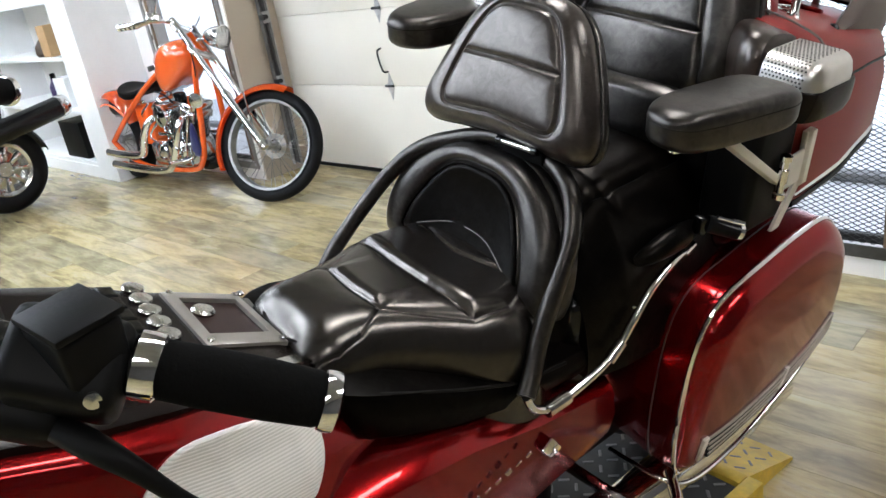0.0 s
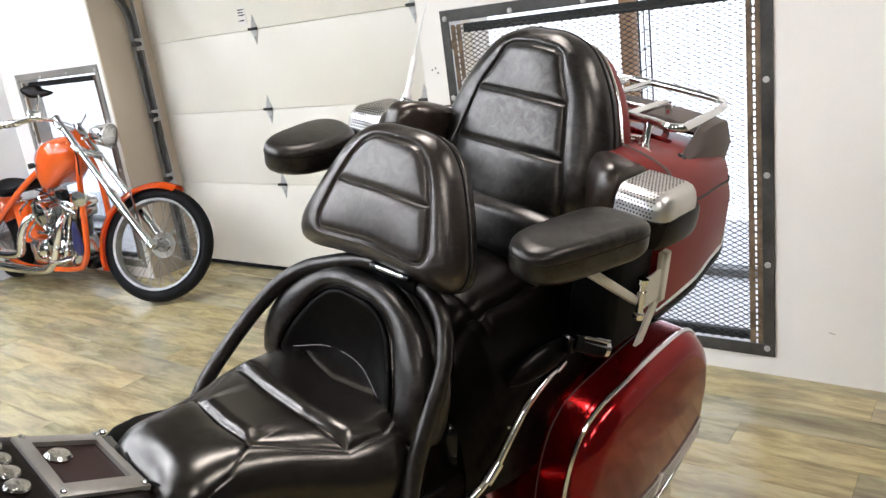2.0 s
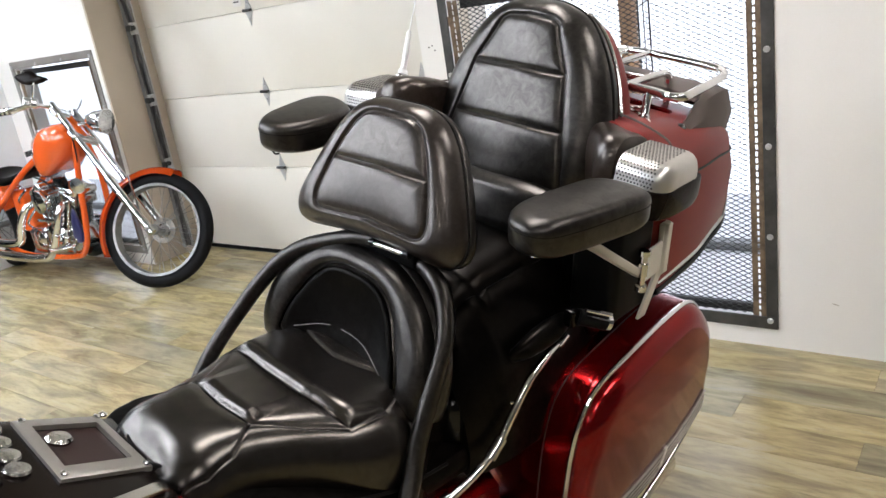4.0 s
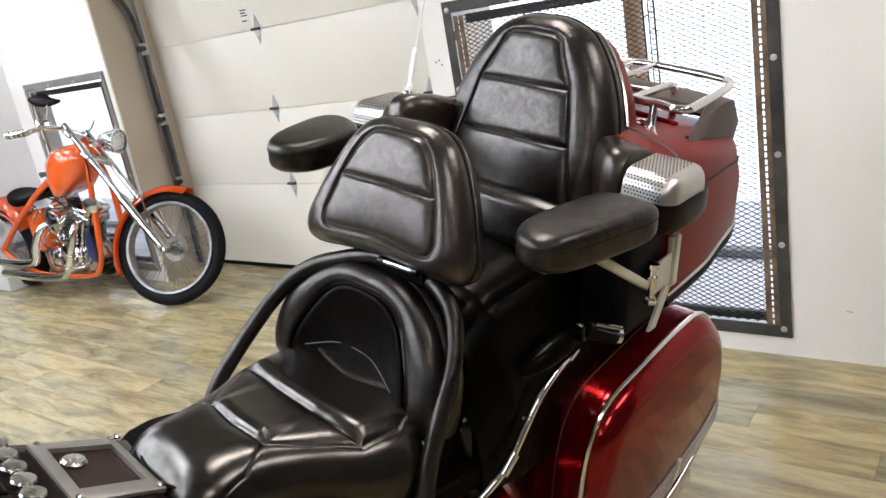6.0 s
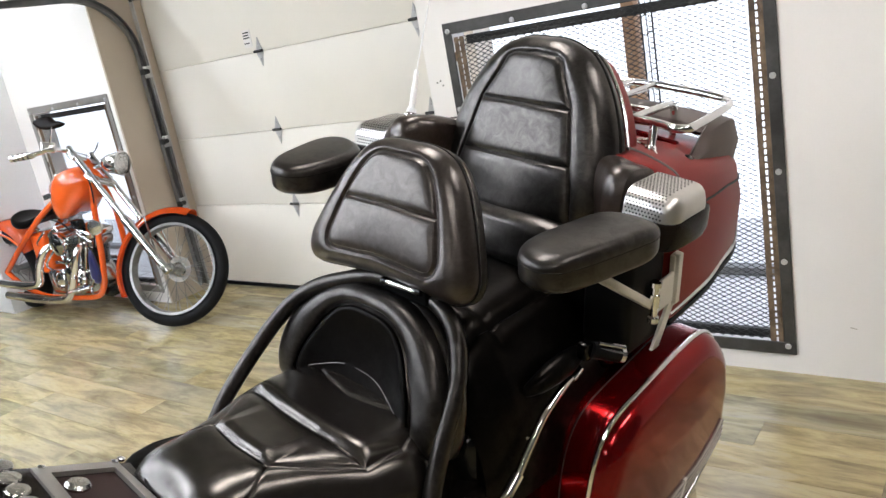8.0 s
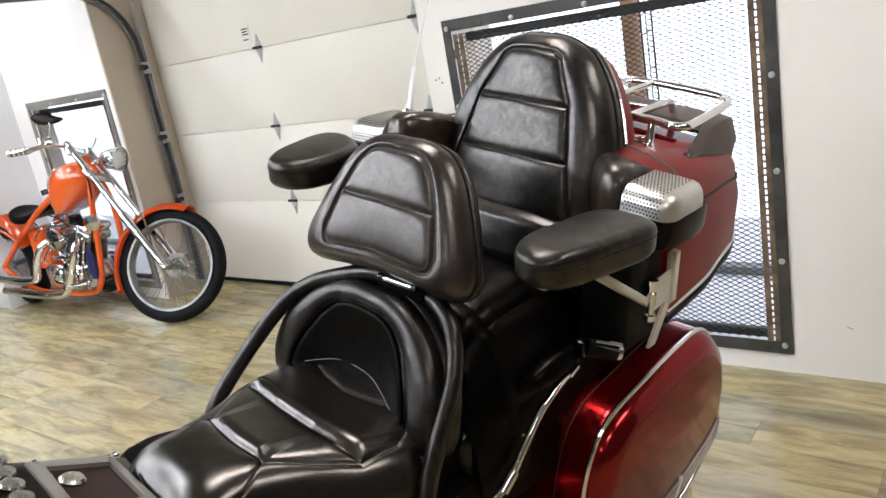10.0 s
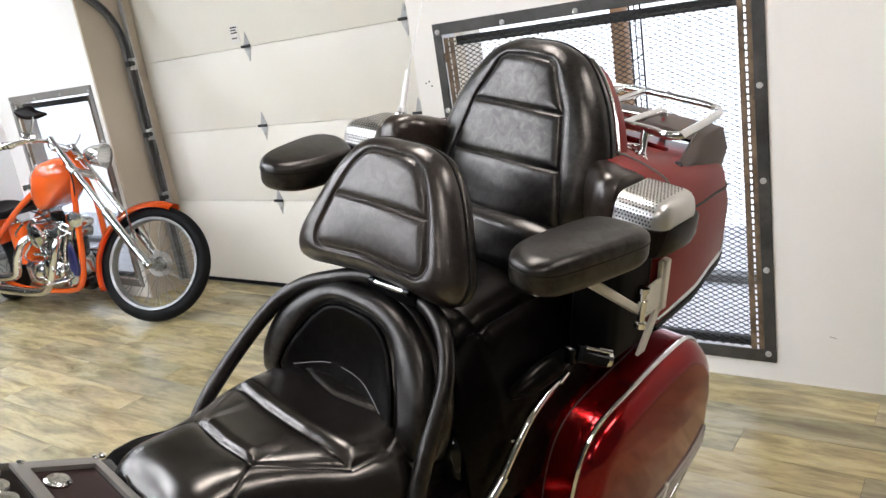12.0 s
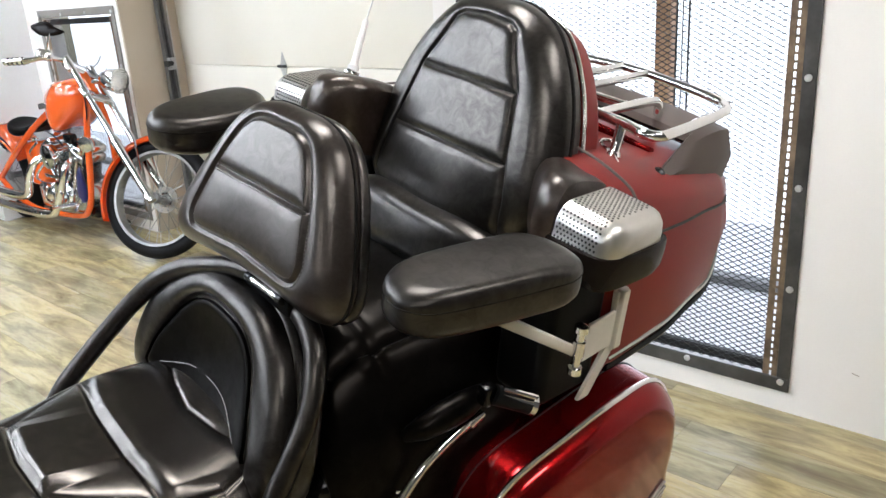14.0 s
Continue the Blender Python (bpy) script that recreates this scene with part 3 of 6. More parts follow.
upper = [(TX, 2.90, 1.94), (TX, 2.89, 1.985), (TX, 2.86, 2.02), (TX, 2.81, 2.042), (TX, 2.74, 2.05), (TX, -0.4, 2.05)]
part("upper_rail", rail(upper, 0.016, 0.03), STEEL, track)
part("jamb_angle", span((TX - 0.018, 2.885, 0.03), (TX + 0.02, 2.895, 1.95), 0.002, 1), GALVANISED, track)
part("rail", rail(bend, 0.017, 0.03), GALVANISED_DARK, track)
for z in (0.35, 0.9, 1.5):
    part("bracket", span((TX - 0.02, 2.86, z), (TX - 0.003, 2.885, z + 0.05), 0.002, 1), GALVANISED, track)
for z in (0.633, 1.053, 1.503):
    roller = part("roller_bracket", span((TX + 0.036, 2.822, z - 0.040), (TX + 0.044, 2.875, z + 0.034), 0.002, 1), GALVANISED, track)
    part("roller_plate", span((TX + 0.030, 2.800, z - 0.018), (TX + 0.085, 2.810, z + 0.018), 0.003, 1), STEEL, roller)
    part("roller", rod((TX + 0.008, 2.838, z), (TX + 0.060, 2.838, z), 0.015, 14), STEEL, roller)
    for dz in (-0.026, 0.022):
        part("bracket_bolt", lathe([(0.007, 0), (0.007, 0.006), (0, 0.008)], (TX + 0.044, 2.848, z + dz), (1, 0, 0), 8), GALVANISED, roller)
part("hanger", span((TX + 0.035, 1.4, 1.95), (TX + 0.04, 1.44, 3.1)), GALVANISED, track)
part("hanger", span((TX + 0.035, 0.2, 1.95), (TX + 0.04, 0.24, 3.1)), GALVANISED, track)

# ---- built-in shelves ----
unit = empty("shelf_unit", Matrix.Translation((0, 0, 0)))
tagged(unit, "white built-in shelf unit holding boxes and bottles", "shelf unit", kind="structure")
SX0, SX1, SY0, SY1 = -7.6, -5.22, 2.15, 2.62
part("side_panel", span((SX1 - 0.35, SY0, 0), (SX1, SY1, TOP), 0.003, 1), SHELF_PAINT, unit)
part("side_panel", span((SX0, SY0, 0), (SX0 + 0.2, SY1, TOP), 0.003, 1), SHELF_PAINT, unit)
for z in (0.10, 0.52, 0.93):
    part("shelf", span((SX0 + 0.2, SY0 + 0.01, z), (SX1 - 0.35, SY1, z + 0.03), 0.003, 1), SHELF_PAINT, unit)
part("header", span((SX0 + 0.2, SY0, 1.35), (SX1 - 0.35, SY1, TOP), 0.003, 1), SHELF_PAINT, unit)
part("plinth", span((SX0 + 0.2, SY0 + 0.004, 0.0), (SX1 - 0.35, SY0 + 0.05, 0.10), 0.003, 1), SHELF_PAINT, unit)

# ---- the red touring motorcycle ----
# local axes: x to its left side, y to its tail, z up; it leans on its side stand
BIKE = Matrix.Translation((-0.336, 0.8, 0.2)) @ Matrix.Rotation(radians(-8.25), 4, "Z") @ Matrix.Rotation(radians(11.5), 4, "Y")
bike = empty("touring_motorcycle", BIKE)
tagged(bike, "red touring motorcycle with worn black leather seats leaning on its stand", "motorcycle")


def sym(name, make, mat, label="", parent=None):
    """A part and its mirror image."""
    for s in (1, -1):
        bm = make()
        if s < 0:
            bmesh.ops.scale(bm, vec=(-1, 1, 1), verts=bm.verts)
        part(name, bm, mat, parent or bike, label)


def smooth_loop(half, n=8):
    pts = spline([(u, v, 0) for u, v in mirror_line(half)], 40, True)
    run = np.cumsum([0] + [(b - a).length for a, b in zip(pts, pts[1:] + pts[:1])])
    at = np.linspace(0, run[-1], len(half) * n * 2, endpoint=False)
    xs, ys = [q.x for q in pts] + [pts[0].x], [q.y for q in pts] + [pts[0].y]
    return list(zip(np.interp(at, run, xs).tolist(), np.interp(at, run, ys).tolist()))


# passenger backrest
def pb_place(u, v, h):
    k = v - 1.074
    n = Vector((0, -0.936, 0.351))
    return Vector((u - 0.006, 0.399 + 0.375 * k + 0.5 * u * u, v)) + n * h


PB_OUT = [(0.0, 1.195), (0.05, 1.192), (0.104, 1.169), (0.150, 1.115), (0.182, 1.05), (0.200, 0.98), (0.202, 0.92), (0.178, 0.875), (0.12, 0.858), (0.0, 0.852)]
PB_SIDE = [(0.050, 1.158), (0.064, 1.150), (0.078, 1.120), (0.104, 1.074), (0.117, 1.02), (0.127, 0.978), (0.143, 0.92), (0.146, 0.885)]
pb_seams = [PB_SIDE, [(-u, v) for u, v in PB_SIDE], [(-0.05, 1.158), (0, 1.162), (0.05, 1.158)], [(-0.104, 1.070), (0, 1.072), (0.104, 1.070)], [(-0.127, 0.975), (0, 0.977), (0.127, 0.975)]]
pb = empty("passenger_backrest", None, bike)
pb["label"] = "black leather passenger backrest with stitched panels"
part("pad", cushion(smooth_loop(PB_OUT, 22), pb_place, 0.068, 0.040, 0.010, pb_seams, 0.0060, 0.0044, 130), LEATHER, pb)
part("back_shell", cushion(smooth_loop(PB_OUT), lambda u, v, h: pb_place(u * 0.985, 0.02 + 0.98 * v, h - 0.066), 0.055, 0.012, 0.0), MAROON, pb, "maroon plastic backrest shell")
part("shell_trim", tube([pb_place(u * 1.0, v, -0.069) for u, v in smooth_loop(PB_OUT)], 0.0034, 6, 1, True), CHROME_DULL, pb)
part("piping", tube([pb_place(u * 0.998, v, -0.040) for u, v in smooth_loop(PB_OUT)], 0.0035, 6, 1, True), PIPING, pb)


# driver backrest, hinged on the grab bar and turned a little with it
RB_N = Vector((0.1145, -0.916, 0.385))


def rb_place(u, v, h):
    return Vector((1.035 * u - 0.007, 0.043 + 0.125 * u + 0.42 * (v - 0.968) + 0.25 * u * u, v - 0.03 * u)) + RB_N * h


RB_OUT = [(0.0, 1.072), (0.045, 1.070), (0.083, 1.055), (0.113, 1.022), (0.139, 0.973), (0.159, 0.925), (0.171, 0.888), (0.166, 0.860), (0.140, 0.848), (0.07, 0.855), (0.0, 0.859)]
RB_IN = [(0.0, 1.049), (0.038, 1.047), (0.061, 1.034), (0.080, 1.004), (0.095, 0.966), (0.107, 0.925), (0.112, 0.899), (0.100, 0.881), (0.05, 0.883), (0.0, 0.887)]
rb_in = smooth_loop(RB_IN, 8)
rb_seams = [rb_in + rb_in[:1], [(-0.094, 0.967), (0, 0.970), (0.094, 0.967)]]
rb = empty("driver_backrest", None, bike)
rb["label"] = "worn brown-black leather driver backrest"
part("pad", cushion(smooth_loop(RB_OUT, 22), rb_place, 0.050, 0.032, 0.009, rb_seams, 0.0055, 0.0046, 120), LEATHER_WORN, rb)
rb_h = cushion_height(smooth_loop(RB_OUT), 0.032, 0.009, rb_seams, 0.0055, 0.0046)
for side in (0.0062, -0.0050):
    part("stitching", stitches(RB_IN + [(-u, v) for u, v in reversed(RB_IN[1:-1])], rb_place, rb_h, side, True), THREAD, rb)
part("stitching", stitches([(-0.090, 0.9665), (0, 0.9695), (0.090, 0.9665)], rb_place, rb_h, 0.0058), THREAD, rb)
part("back_shell", cushion(smooth_loop(RB_OUT), lambda u, v, h: rb_place(u, v, h - 0.048), 0.022, 0.006, 0.0), LEATHER, rb)
part("piping", tube([rb_place(u, v, -0.034) for u, v in smooth_loop(RB_OUT)], 0.0024, 6, 1, True), PIPING, rb)
part("hinge_pin", rod((0.003, 0.021, 0.8405), (0.071, 0.021, 0.8445), 0.0050), KNOB, rb, "chrome hinge pin")
for x, z in ((-0.003, 0.840), (0.077, 0.845)):
    part("hinge_knuckle", rod((x - 0.006, 0.022, z - 0.001), (x + 0.006, 0.022, z + 0.001), 0.0070), PLASTIC, rb)
part("hinge_bracket", span((-0.05, 0.024, 0.82), (0.09, 0.044, 0.862), 0.004), PLASTIC_MATT, rb)


# driver seat
SC, SD, SF = (0.073, -0.29), (0.154, -0.177), (0.136, -0.052)
SEAT_B = [-0.442, -0.428, -0.39, -0.33, -0.26, -0.18, -0.10, -0.02, 0.04]
SEAT_W = [0.066, 0.098, 0.122, 0.126, 0.152, 0.196, 0.210, 0.176, 0.150]
SEAT_T = [0.640, 0.670, 0.694, 0.699, 0.692, 0.682, 0.676, 0.680, 0.690]
SEAT_L = [0.600, 0.575, 0.540, 0.520, 0.500, 0.480, 0.460, 0.450, 0.450]
seat_seams = [
    [(SC[0], SC[1]), (0.115, -0.235), SD, (0.158, -0.11), SF],
    [(-SC[0], SC[1]), (-0.115, -0.235), (-SD[0], SD[1]), (-0.158, -0.11), (-SF[0], SF[1])],
    [(-SC[0], SC[1]), (0, SC[1] - 0.006), SC],
    [(-SD[0], SD[1]), (-0.05, -0.188), (0.05, -0.188), SD],
    [(-SF[0], SF[1]), (-0.06, -0.075), (0.0, -0.085), (0.06, -0.075), SF],
]


NOSE_SEAM = [SC, (0.100, -0.340), (0.106, -0.385), (0.090, -0.43)]


def panel_step(x, y):
    """Each cross panel stands up behind its seam and rounds off towards the next one."""
    h = np.zeros(np.shape(x))
    for line, half in (([(-0.2, SC[1] + 0.004), (0, SC[1] - 0.006), (0.2, SC[1] + 0.004)], SC[0]), ([(-0.2, -0.166), (-SD[0], SD[1]), (-0.05, -0.188), (0.05, -0.188), SD, (0.2, -0.166)], SD[0])):
        d = y - np.interp(x, [q[0] for q in line], [q[1] for q in line])
        h = h + np.where(d > 0, 0.0125 * (1 - np.exp(-((np.clip(d, 0, 1) / 0.013) ** 1.7))) * np.exp(-d / 0.045), 0) * np.clip((half - np.abs(x)) / 0.02, 0, 1)
    nose = groove(np.minimum(seg_dist(x, y, NOSE_SEAM), seg_dist(-x, y, NOSE_SEAM)), 0.0022, 0.0016)
    return h + nose + 0.009 * np.exp(-(((y + 0.372) / 0.050) ** 2) - (x / 0.085) ** 2)


bm = bmesh.new()
rows = []
sb = np.linspace(-0.44, 0.04, 361)[:, None]
across = np.cos(np.pi * np.linspace(0, 1, 421))[None, :]
w, zt, zb = (np.interp(sb, *zip(*[(q.x, q.y) for q in spline([(u, v, 0) for u, v in zip(SEAT_B, arr)], 12)])) for arr in (SEAT_W, SEAT_T, SEAT_L))
sn = np.sqrt(np.clip(1 - np.abs(across) ** 4.76, 0, 1))
up = sn**0.40 + 0 * sb
sx = w * across * (1.06 - 0.16 * up**2)
sz = zb + (zt - zb) * up
sz += np.where(sn > 0.25, -0.006 * (1 - (sx / w) ** 2) + seam_height(sx, sb + 0 * sx, seat_seams, 0.0038, 0.0058) + panel_step(sx, sb + 0 * sx), 0)
for b, xr, zr in zip(sb[:, 0].tolist(), sx.tolist(), sz.tolist()):
    rows.append([bm.verts.new((x, b, z)) for x, z in zip(xr, zr)])
grid_faces(bm, rows, False)
bm.faces.new(rows[0])
bm.faces.new(rows[-1][::-1])
seat = part("driver_seat", bm, LEATHER_SEAT, bike, "worn black leather driver seat with stitched cross seams")
# welt round the cushion's foot and the black skirt under it
WELT = [(0.060, -0.412, 0.674), (0.090, -0.404, 0.654), (0.124, -0.394, 0.640), (0.158, -0.378, 0.632), (0.182, -0.345, 0.626), (0.200, -0.256, 0.592), (0.209, -0.194, 0.569), (0.213, -0.128, 0.545), (0.214, -0.03, 0.53)]
part("welt", tube([(-x, y, z) for x, y, z in reversed(WELT)] + [(0.0, -0.430, 0.671)] + WELT, 0.0028, 8, 5), PIPING, seat)
SKIRT_B = [-0.425, -0.40, -0.34, -0.26, -0.16, -0.06, 0.03]
SKIRT_W = [0.130, 0.172, 0.196, 0.209, 0.216, 0.218, 0.216]
SKIRT_T = [0.640, 0.645, 0.630, 0.598, 0.560, 0.540, 0.53]
SKIRT_L = [0.570, 0.556, 0.545, 0.522, 0.500, 0.485, 0.475]
skirt = []
for b in np.linspace(-0.425, 0.03, 24).tolist():
    w, zt, zb = (float(np.interp(b, SKIRT_B, arr)) for arr in (SKIRT_W, SKIRT_T, SKIRT_L))
    half = [(0.0, zt), (w - 0.03, zt), (w - 0.008, zt - 0.004), (w, zt - 0.016), (w + 0.001, (zt + zb) / 2), (w - 0.003, zb + 0.008), (w - 0.012, zb), (0.0, zb)]
    skirt.append([Vector((x, b, z)) for x, z in half + [(-x, z) for x, z in reversed(half[1:-1])]])
part("seat_skirt", loft(skirt), VINYL, seat)


# lumbar bolster: a horseshoe roll round a sunken panel
def lb_place(u, v, h):
    sunk = 0.014 * math.exp(-((u / 0.115) ** 4) - ((v - 0.715) / 0.082) ** 4)
    return Vector((u - 0.011, -0.020 + 0.3 * (v - 0.795) - 0.7 * u * u, v)) + Vector((0, -0.957, 0.29)) * (h - sunk)


LB_OUT = [(0.0, 0.831), (0.05, 0.830), (0.097, 0.818), (0.142, 0.793), (0.177, 0.762), (0.198, 0.725), (0.208, 0.685), (0.206, 0.65), (0.187, 0.625), (0.10, 0.615), (0.0, 0.615)]
LB_IN = [(0.0, 0.801), (0.04, 0.799), (0.075, 0.787), (0.103, 0.763), (0.120, 0.736), (0.137, 0.705), (0.148, 0.675), (0.152, 0.640)]
lb_arch = [(p.x, p.y) for p in spline([(u, v, 0) for u, v in LB_IN[::-1] + [(-u, v) for u, v in LB_IN[1:]]], 5)]
bolster = part("lumbar_bolster", cushion(smooth_loop(LB_OUT, 20), lb_place, 0.055, 0.030, 0.005, [lb_arch, [(-0.115, 0.664), (-0.05, 0.690), (0.0, 0.695), (0.05, 0.690), (0.115, 0.664)]], 0.0085, 0.0042, 110), ARM_LEATHER, bike, "black leather horseshoe bolster")
part("bolster_back", cushion(smooth_loop(LB_OUT, 12), lambda u, v, h: lb_place(u * 1.045, v + 0.05 * (v - 0.70), h - 0.040) , 0.045, 0.016, 0.002, rings=24), ARM_LEATHER, bolster)

# Matt panel over the bolster puts the dark reflection there into the vinyl.
LB_PANEL = [(0.0, 0.797), (0.04, 0.795), (0.073, 0.783), (0.099, 0.760), (0.116, 0.734), (0.133, 0.704), (0.143, 0.675), (0.140, 0.652), (0.07, 0.640), (0.0, 0.638)]
part("bolster_panel", cushion(smooth_loop(LB_PANEL, 12), lambda u, v, h: lb_place(u, v, h + 0.0065), 0.014, 0.010, 0.002, rings=30), VINYL, bolster, "matt black inner panel, dark reflection put into its vinyl")
part("panel_seam", tube([lb_place(u, v, 0.0082) for u, v in ((-0.112, 0.668), (-0.05, 0.690), (0.0, 0.695), (0.05, 0.690), (0.112, 0.668))], 0.0008, 6, 8), LEATHER_WORN, bolster)

# wrapped grab bar round the driver backrest
BAR = [(0.238, -0.146, 0.540), (0.226, -0.122, 0.564), (0.213, -0.098, 0.600), (0.205, -0.072, 0.642), (0.197, -0.040, 0.692), (0.187, -0.008, 0.738), (0.167, 0.016, 0.779), (0.137, 0.033, 0.806), (0.092, 0.043, 0.824), (0.03, 0.042, 0.836)]
BAR += [(-0.04, 0.030, 0.834), (-0.105, 0.008, 0.815), (-0.150, -0.013, 0.796), (-0.186, -0.038, 0.767), (-0.216, -0.067, 0.724), (-0.237, -0.101, 0.676), (-0.250, -0.138, 0.630), (-0.256, -0.172, 0.59), (-0.258, -0.20, 0.55)]
part("grab_bar", tube(BAR, 0.0150, 16, 6), ARM_LEATHER, bike, "leather-wrapped steel grab bar")

# passenger seat
bm = bmesh.new()
rows = []
PS_B = [0.02, 0.05, 0.10, 0.20, 0.30, 0.38, 0.42]
PS_W = [0.205, 0.215, 0.225, 0.230, 0.230, 0.225, 0.20]
PS_T = [0.70, 0.755, 0.785, 0.79, 0.795, 0.81, 0.82]
for i in range(61):
    b = 0.02 + 0.40 * i / 60
    w, zt = float(np.interp(b, PS_B, PS_W)), float(np.interp(b, PS_B, PS_T))
    row = []
    for j in range(81):
        th = math.pi * j / 80
        c, s = math.cos(th), math.sin(th)
        x = w * math.copysign(abs(c) ** 0.5, c)
        z = 0.47 + (zt - 0.47) * s ** 0.5
        x *= 1.08 - 0.30 * ((z - 0.47) / (zt - 0.47)) ** 2
        if s > 0.3:
            for line in ([(-0.16, 0.13), (0.16, 0.13)], [(0.13, 0.03), (0.145, 0.4)], [(-0.13, 0.03), (-0.145, 0.4)]):
                z += float(groove(seg_dist(x, b, line), 0.009, 0.006))
        row.append(bm.verts.new((x, b, z)))
    rows.append(row)
grid_faces(bm, rows, False)
bm.faces.new(rows[0])
bm.faces.new(rows[-1][::-1])
part("passenger_seat", bm, LEATHER_SIDE, bike, "black leather passenger seat with stitched edges")


def pl_place(u, v, h):
    return Vector((u, 0.295 + 0.3 * (v - 0.84), v)) + Vector((0, -0.94, 0.34)) * h


PL_OUT = [(0.0, 0.892), (0.10, 0.892), (0.165, 0.878), (0.178, 0.84), (0.16, 0.80), (0.08, 0.785), (0.0, 0.785)]
part("lower_bolster", cushion(smooth_loop(PL_OUT), pl_place, 0.07, 0.03, 0.008), LEATHER, bike)

# armrests
ARM_L = [(0.250, 0.075), (0.252, 0.12), (0.260, 0.18), (0.270, 0.234), (0.290, 0.258), (0.330, 0.266), (0.366, 0.256), (0.380, 0.226), (0.374, 0.18), (0.363, 0.12), (0.351, 0.07), (0.337, 0.038), (0.31, 0.024), (0.28, 0.030), (0.26, 0.048)]
ARM_R = [(-0.255, 0.006), (-0.290, 0.013), (-0.320, 0.045), (-0.340, 0.10), (-0.356, 0.165), (-0.351, 0.205), (-0.32, 0.221), (-0.28, 0.212), (-0.24, 0.190), (-0.212, 0.15), (-0.203, 0.10), (-0.207, 0.05), (-0.226, 0.020)]


def arm_pad(outline, top, thick):
    loop = [(p.x, p.y) for p in spline([(u, v, 0) for u, v in outline], 7, True)]
    return cushion(loop, lambda u, v, h: Vector((u, v, top + h)), thick, 0.016, 0.004, (), rings=34, under=0.018)


def arm_welt(outline, z):
    return tube([(u, v, z) for u, v in outline], 0.0009, 6, 6, True)


near_arm = empty("armrest", None, bike)
near_arm["label"] = "padded black leather armrest on a pale metal arm"
part("pad", arm_pad(ARM_L, 0.970, 0.058), ARM_LEATHER, near_arm)
part("welt", arm_welt(ARM_L, 0.951), PIPING, near_arm)
part("arm_bar", box((0.022, 0.244, 0.014), (0.322, 0.235, 0.846), 0.003, 2, Matrix.Rotation(radians(-34.6), 4, "X")), IVORY, near_arm)
part("pivot_bolt", lathe([(0.010, 0), (0.010, 0.010), (0.006, 0.011), (0.006, 0.028), (0.0085, 0.029), (0.0085, 0.052), (0.006, 0.053), (0.006, 0.066), (0.010, 0.067), (0.010, 0.076), (0.004, 0.079), (0.0, 0.080)], (0.336, 0.322, 0.755), (0, 0, 1), 10), CHROME, near_arm)
part("pad_mount", rod((0.302, 0.062, 0.905), (0.302, 0.062, 0.922), 0.009), CHROME, near_arm)
part("pad_mount", rod((0.322, 0.145, 0.911), (0.322, 0.145, 0.925), 0.009), PLASTIC, near_arm)
far_arm = empty("armrest", None, bike)
far_arm["label"] = "padded black leather armrest swung inwards"
part("pad", arm_pad([(x - 0.004, y) for x, y in ARM_R], 0.995, 0.057), ARM_LEATHER, far_arm)
part("welt", arm_welt([(x - 0.004, y) for x, y in ARM_R], 0.977), PIPING, far_arm)
part("arm_bar", span((-0.34, 0.20, 0.915), (-0.28, 0.33, 0.932), 0.005), PLASTIC, far_arm)
part("pad_mount", rod((-0.29, 0.16, 0.925), (-0.29, 0.16, 0.94), 0.012), CHROME, far_arm)

# speakers
hole_bm = lathe([(0.0019, -0.002), (0.0019, 0.0004)], seg=7)
HOLE_MESH = bpy.data.meshes.new("hole")
hole_bm.to_mesh(HOLE_MESH)
hole_bm.free()
HOLE_MESH.materials.append(HOLE)
GY0, GY1, GZ0, GZ1 = 0.322, 0.458, 0.920, 0.972


def grille_path(n, inset=0.0):
    """The grille's section from its front foot over the top to the rear foot."""
    pts, r = [], 0.034 - inset * 0.3
    y0, y1, z1 = GY0 + inset, GY1 - inset, GZ1 - inset
    pts.append((y0 - 0.004, GZ0))
    for k in range(9):
        a = math.pi - math.pi / 2 * k / 8
        pts.append((y0 + r + r * math.cos(a), z1 - r + r * math.sin(a)))
    for k in range(9):
        a = math.pi / 2 - math.pi / 2 * k / 8
        pts.append((y1 - r * 0.7 + r * 0.7 * math.cos(a), z1 - r * 0.7 + r * 0.7 * math.sin(a)))
    pts.append((y1, GZ0))
    run = np.cumsum([0] + [math.dist(p, q) for p, q in zip(pts, pts[1:])])
    at = np.linspace(0, run[-1], n)
    return list(zip(np.interp(at, run, [q[0] for q in pts]).tolist(), np.interp(at, run, [q[1] for q in pts]).tolist())), run[-1]


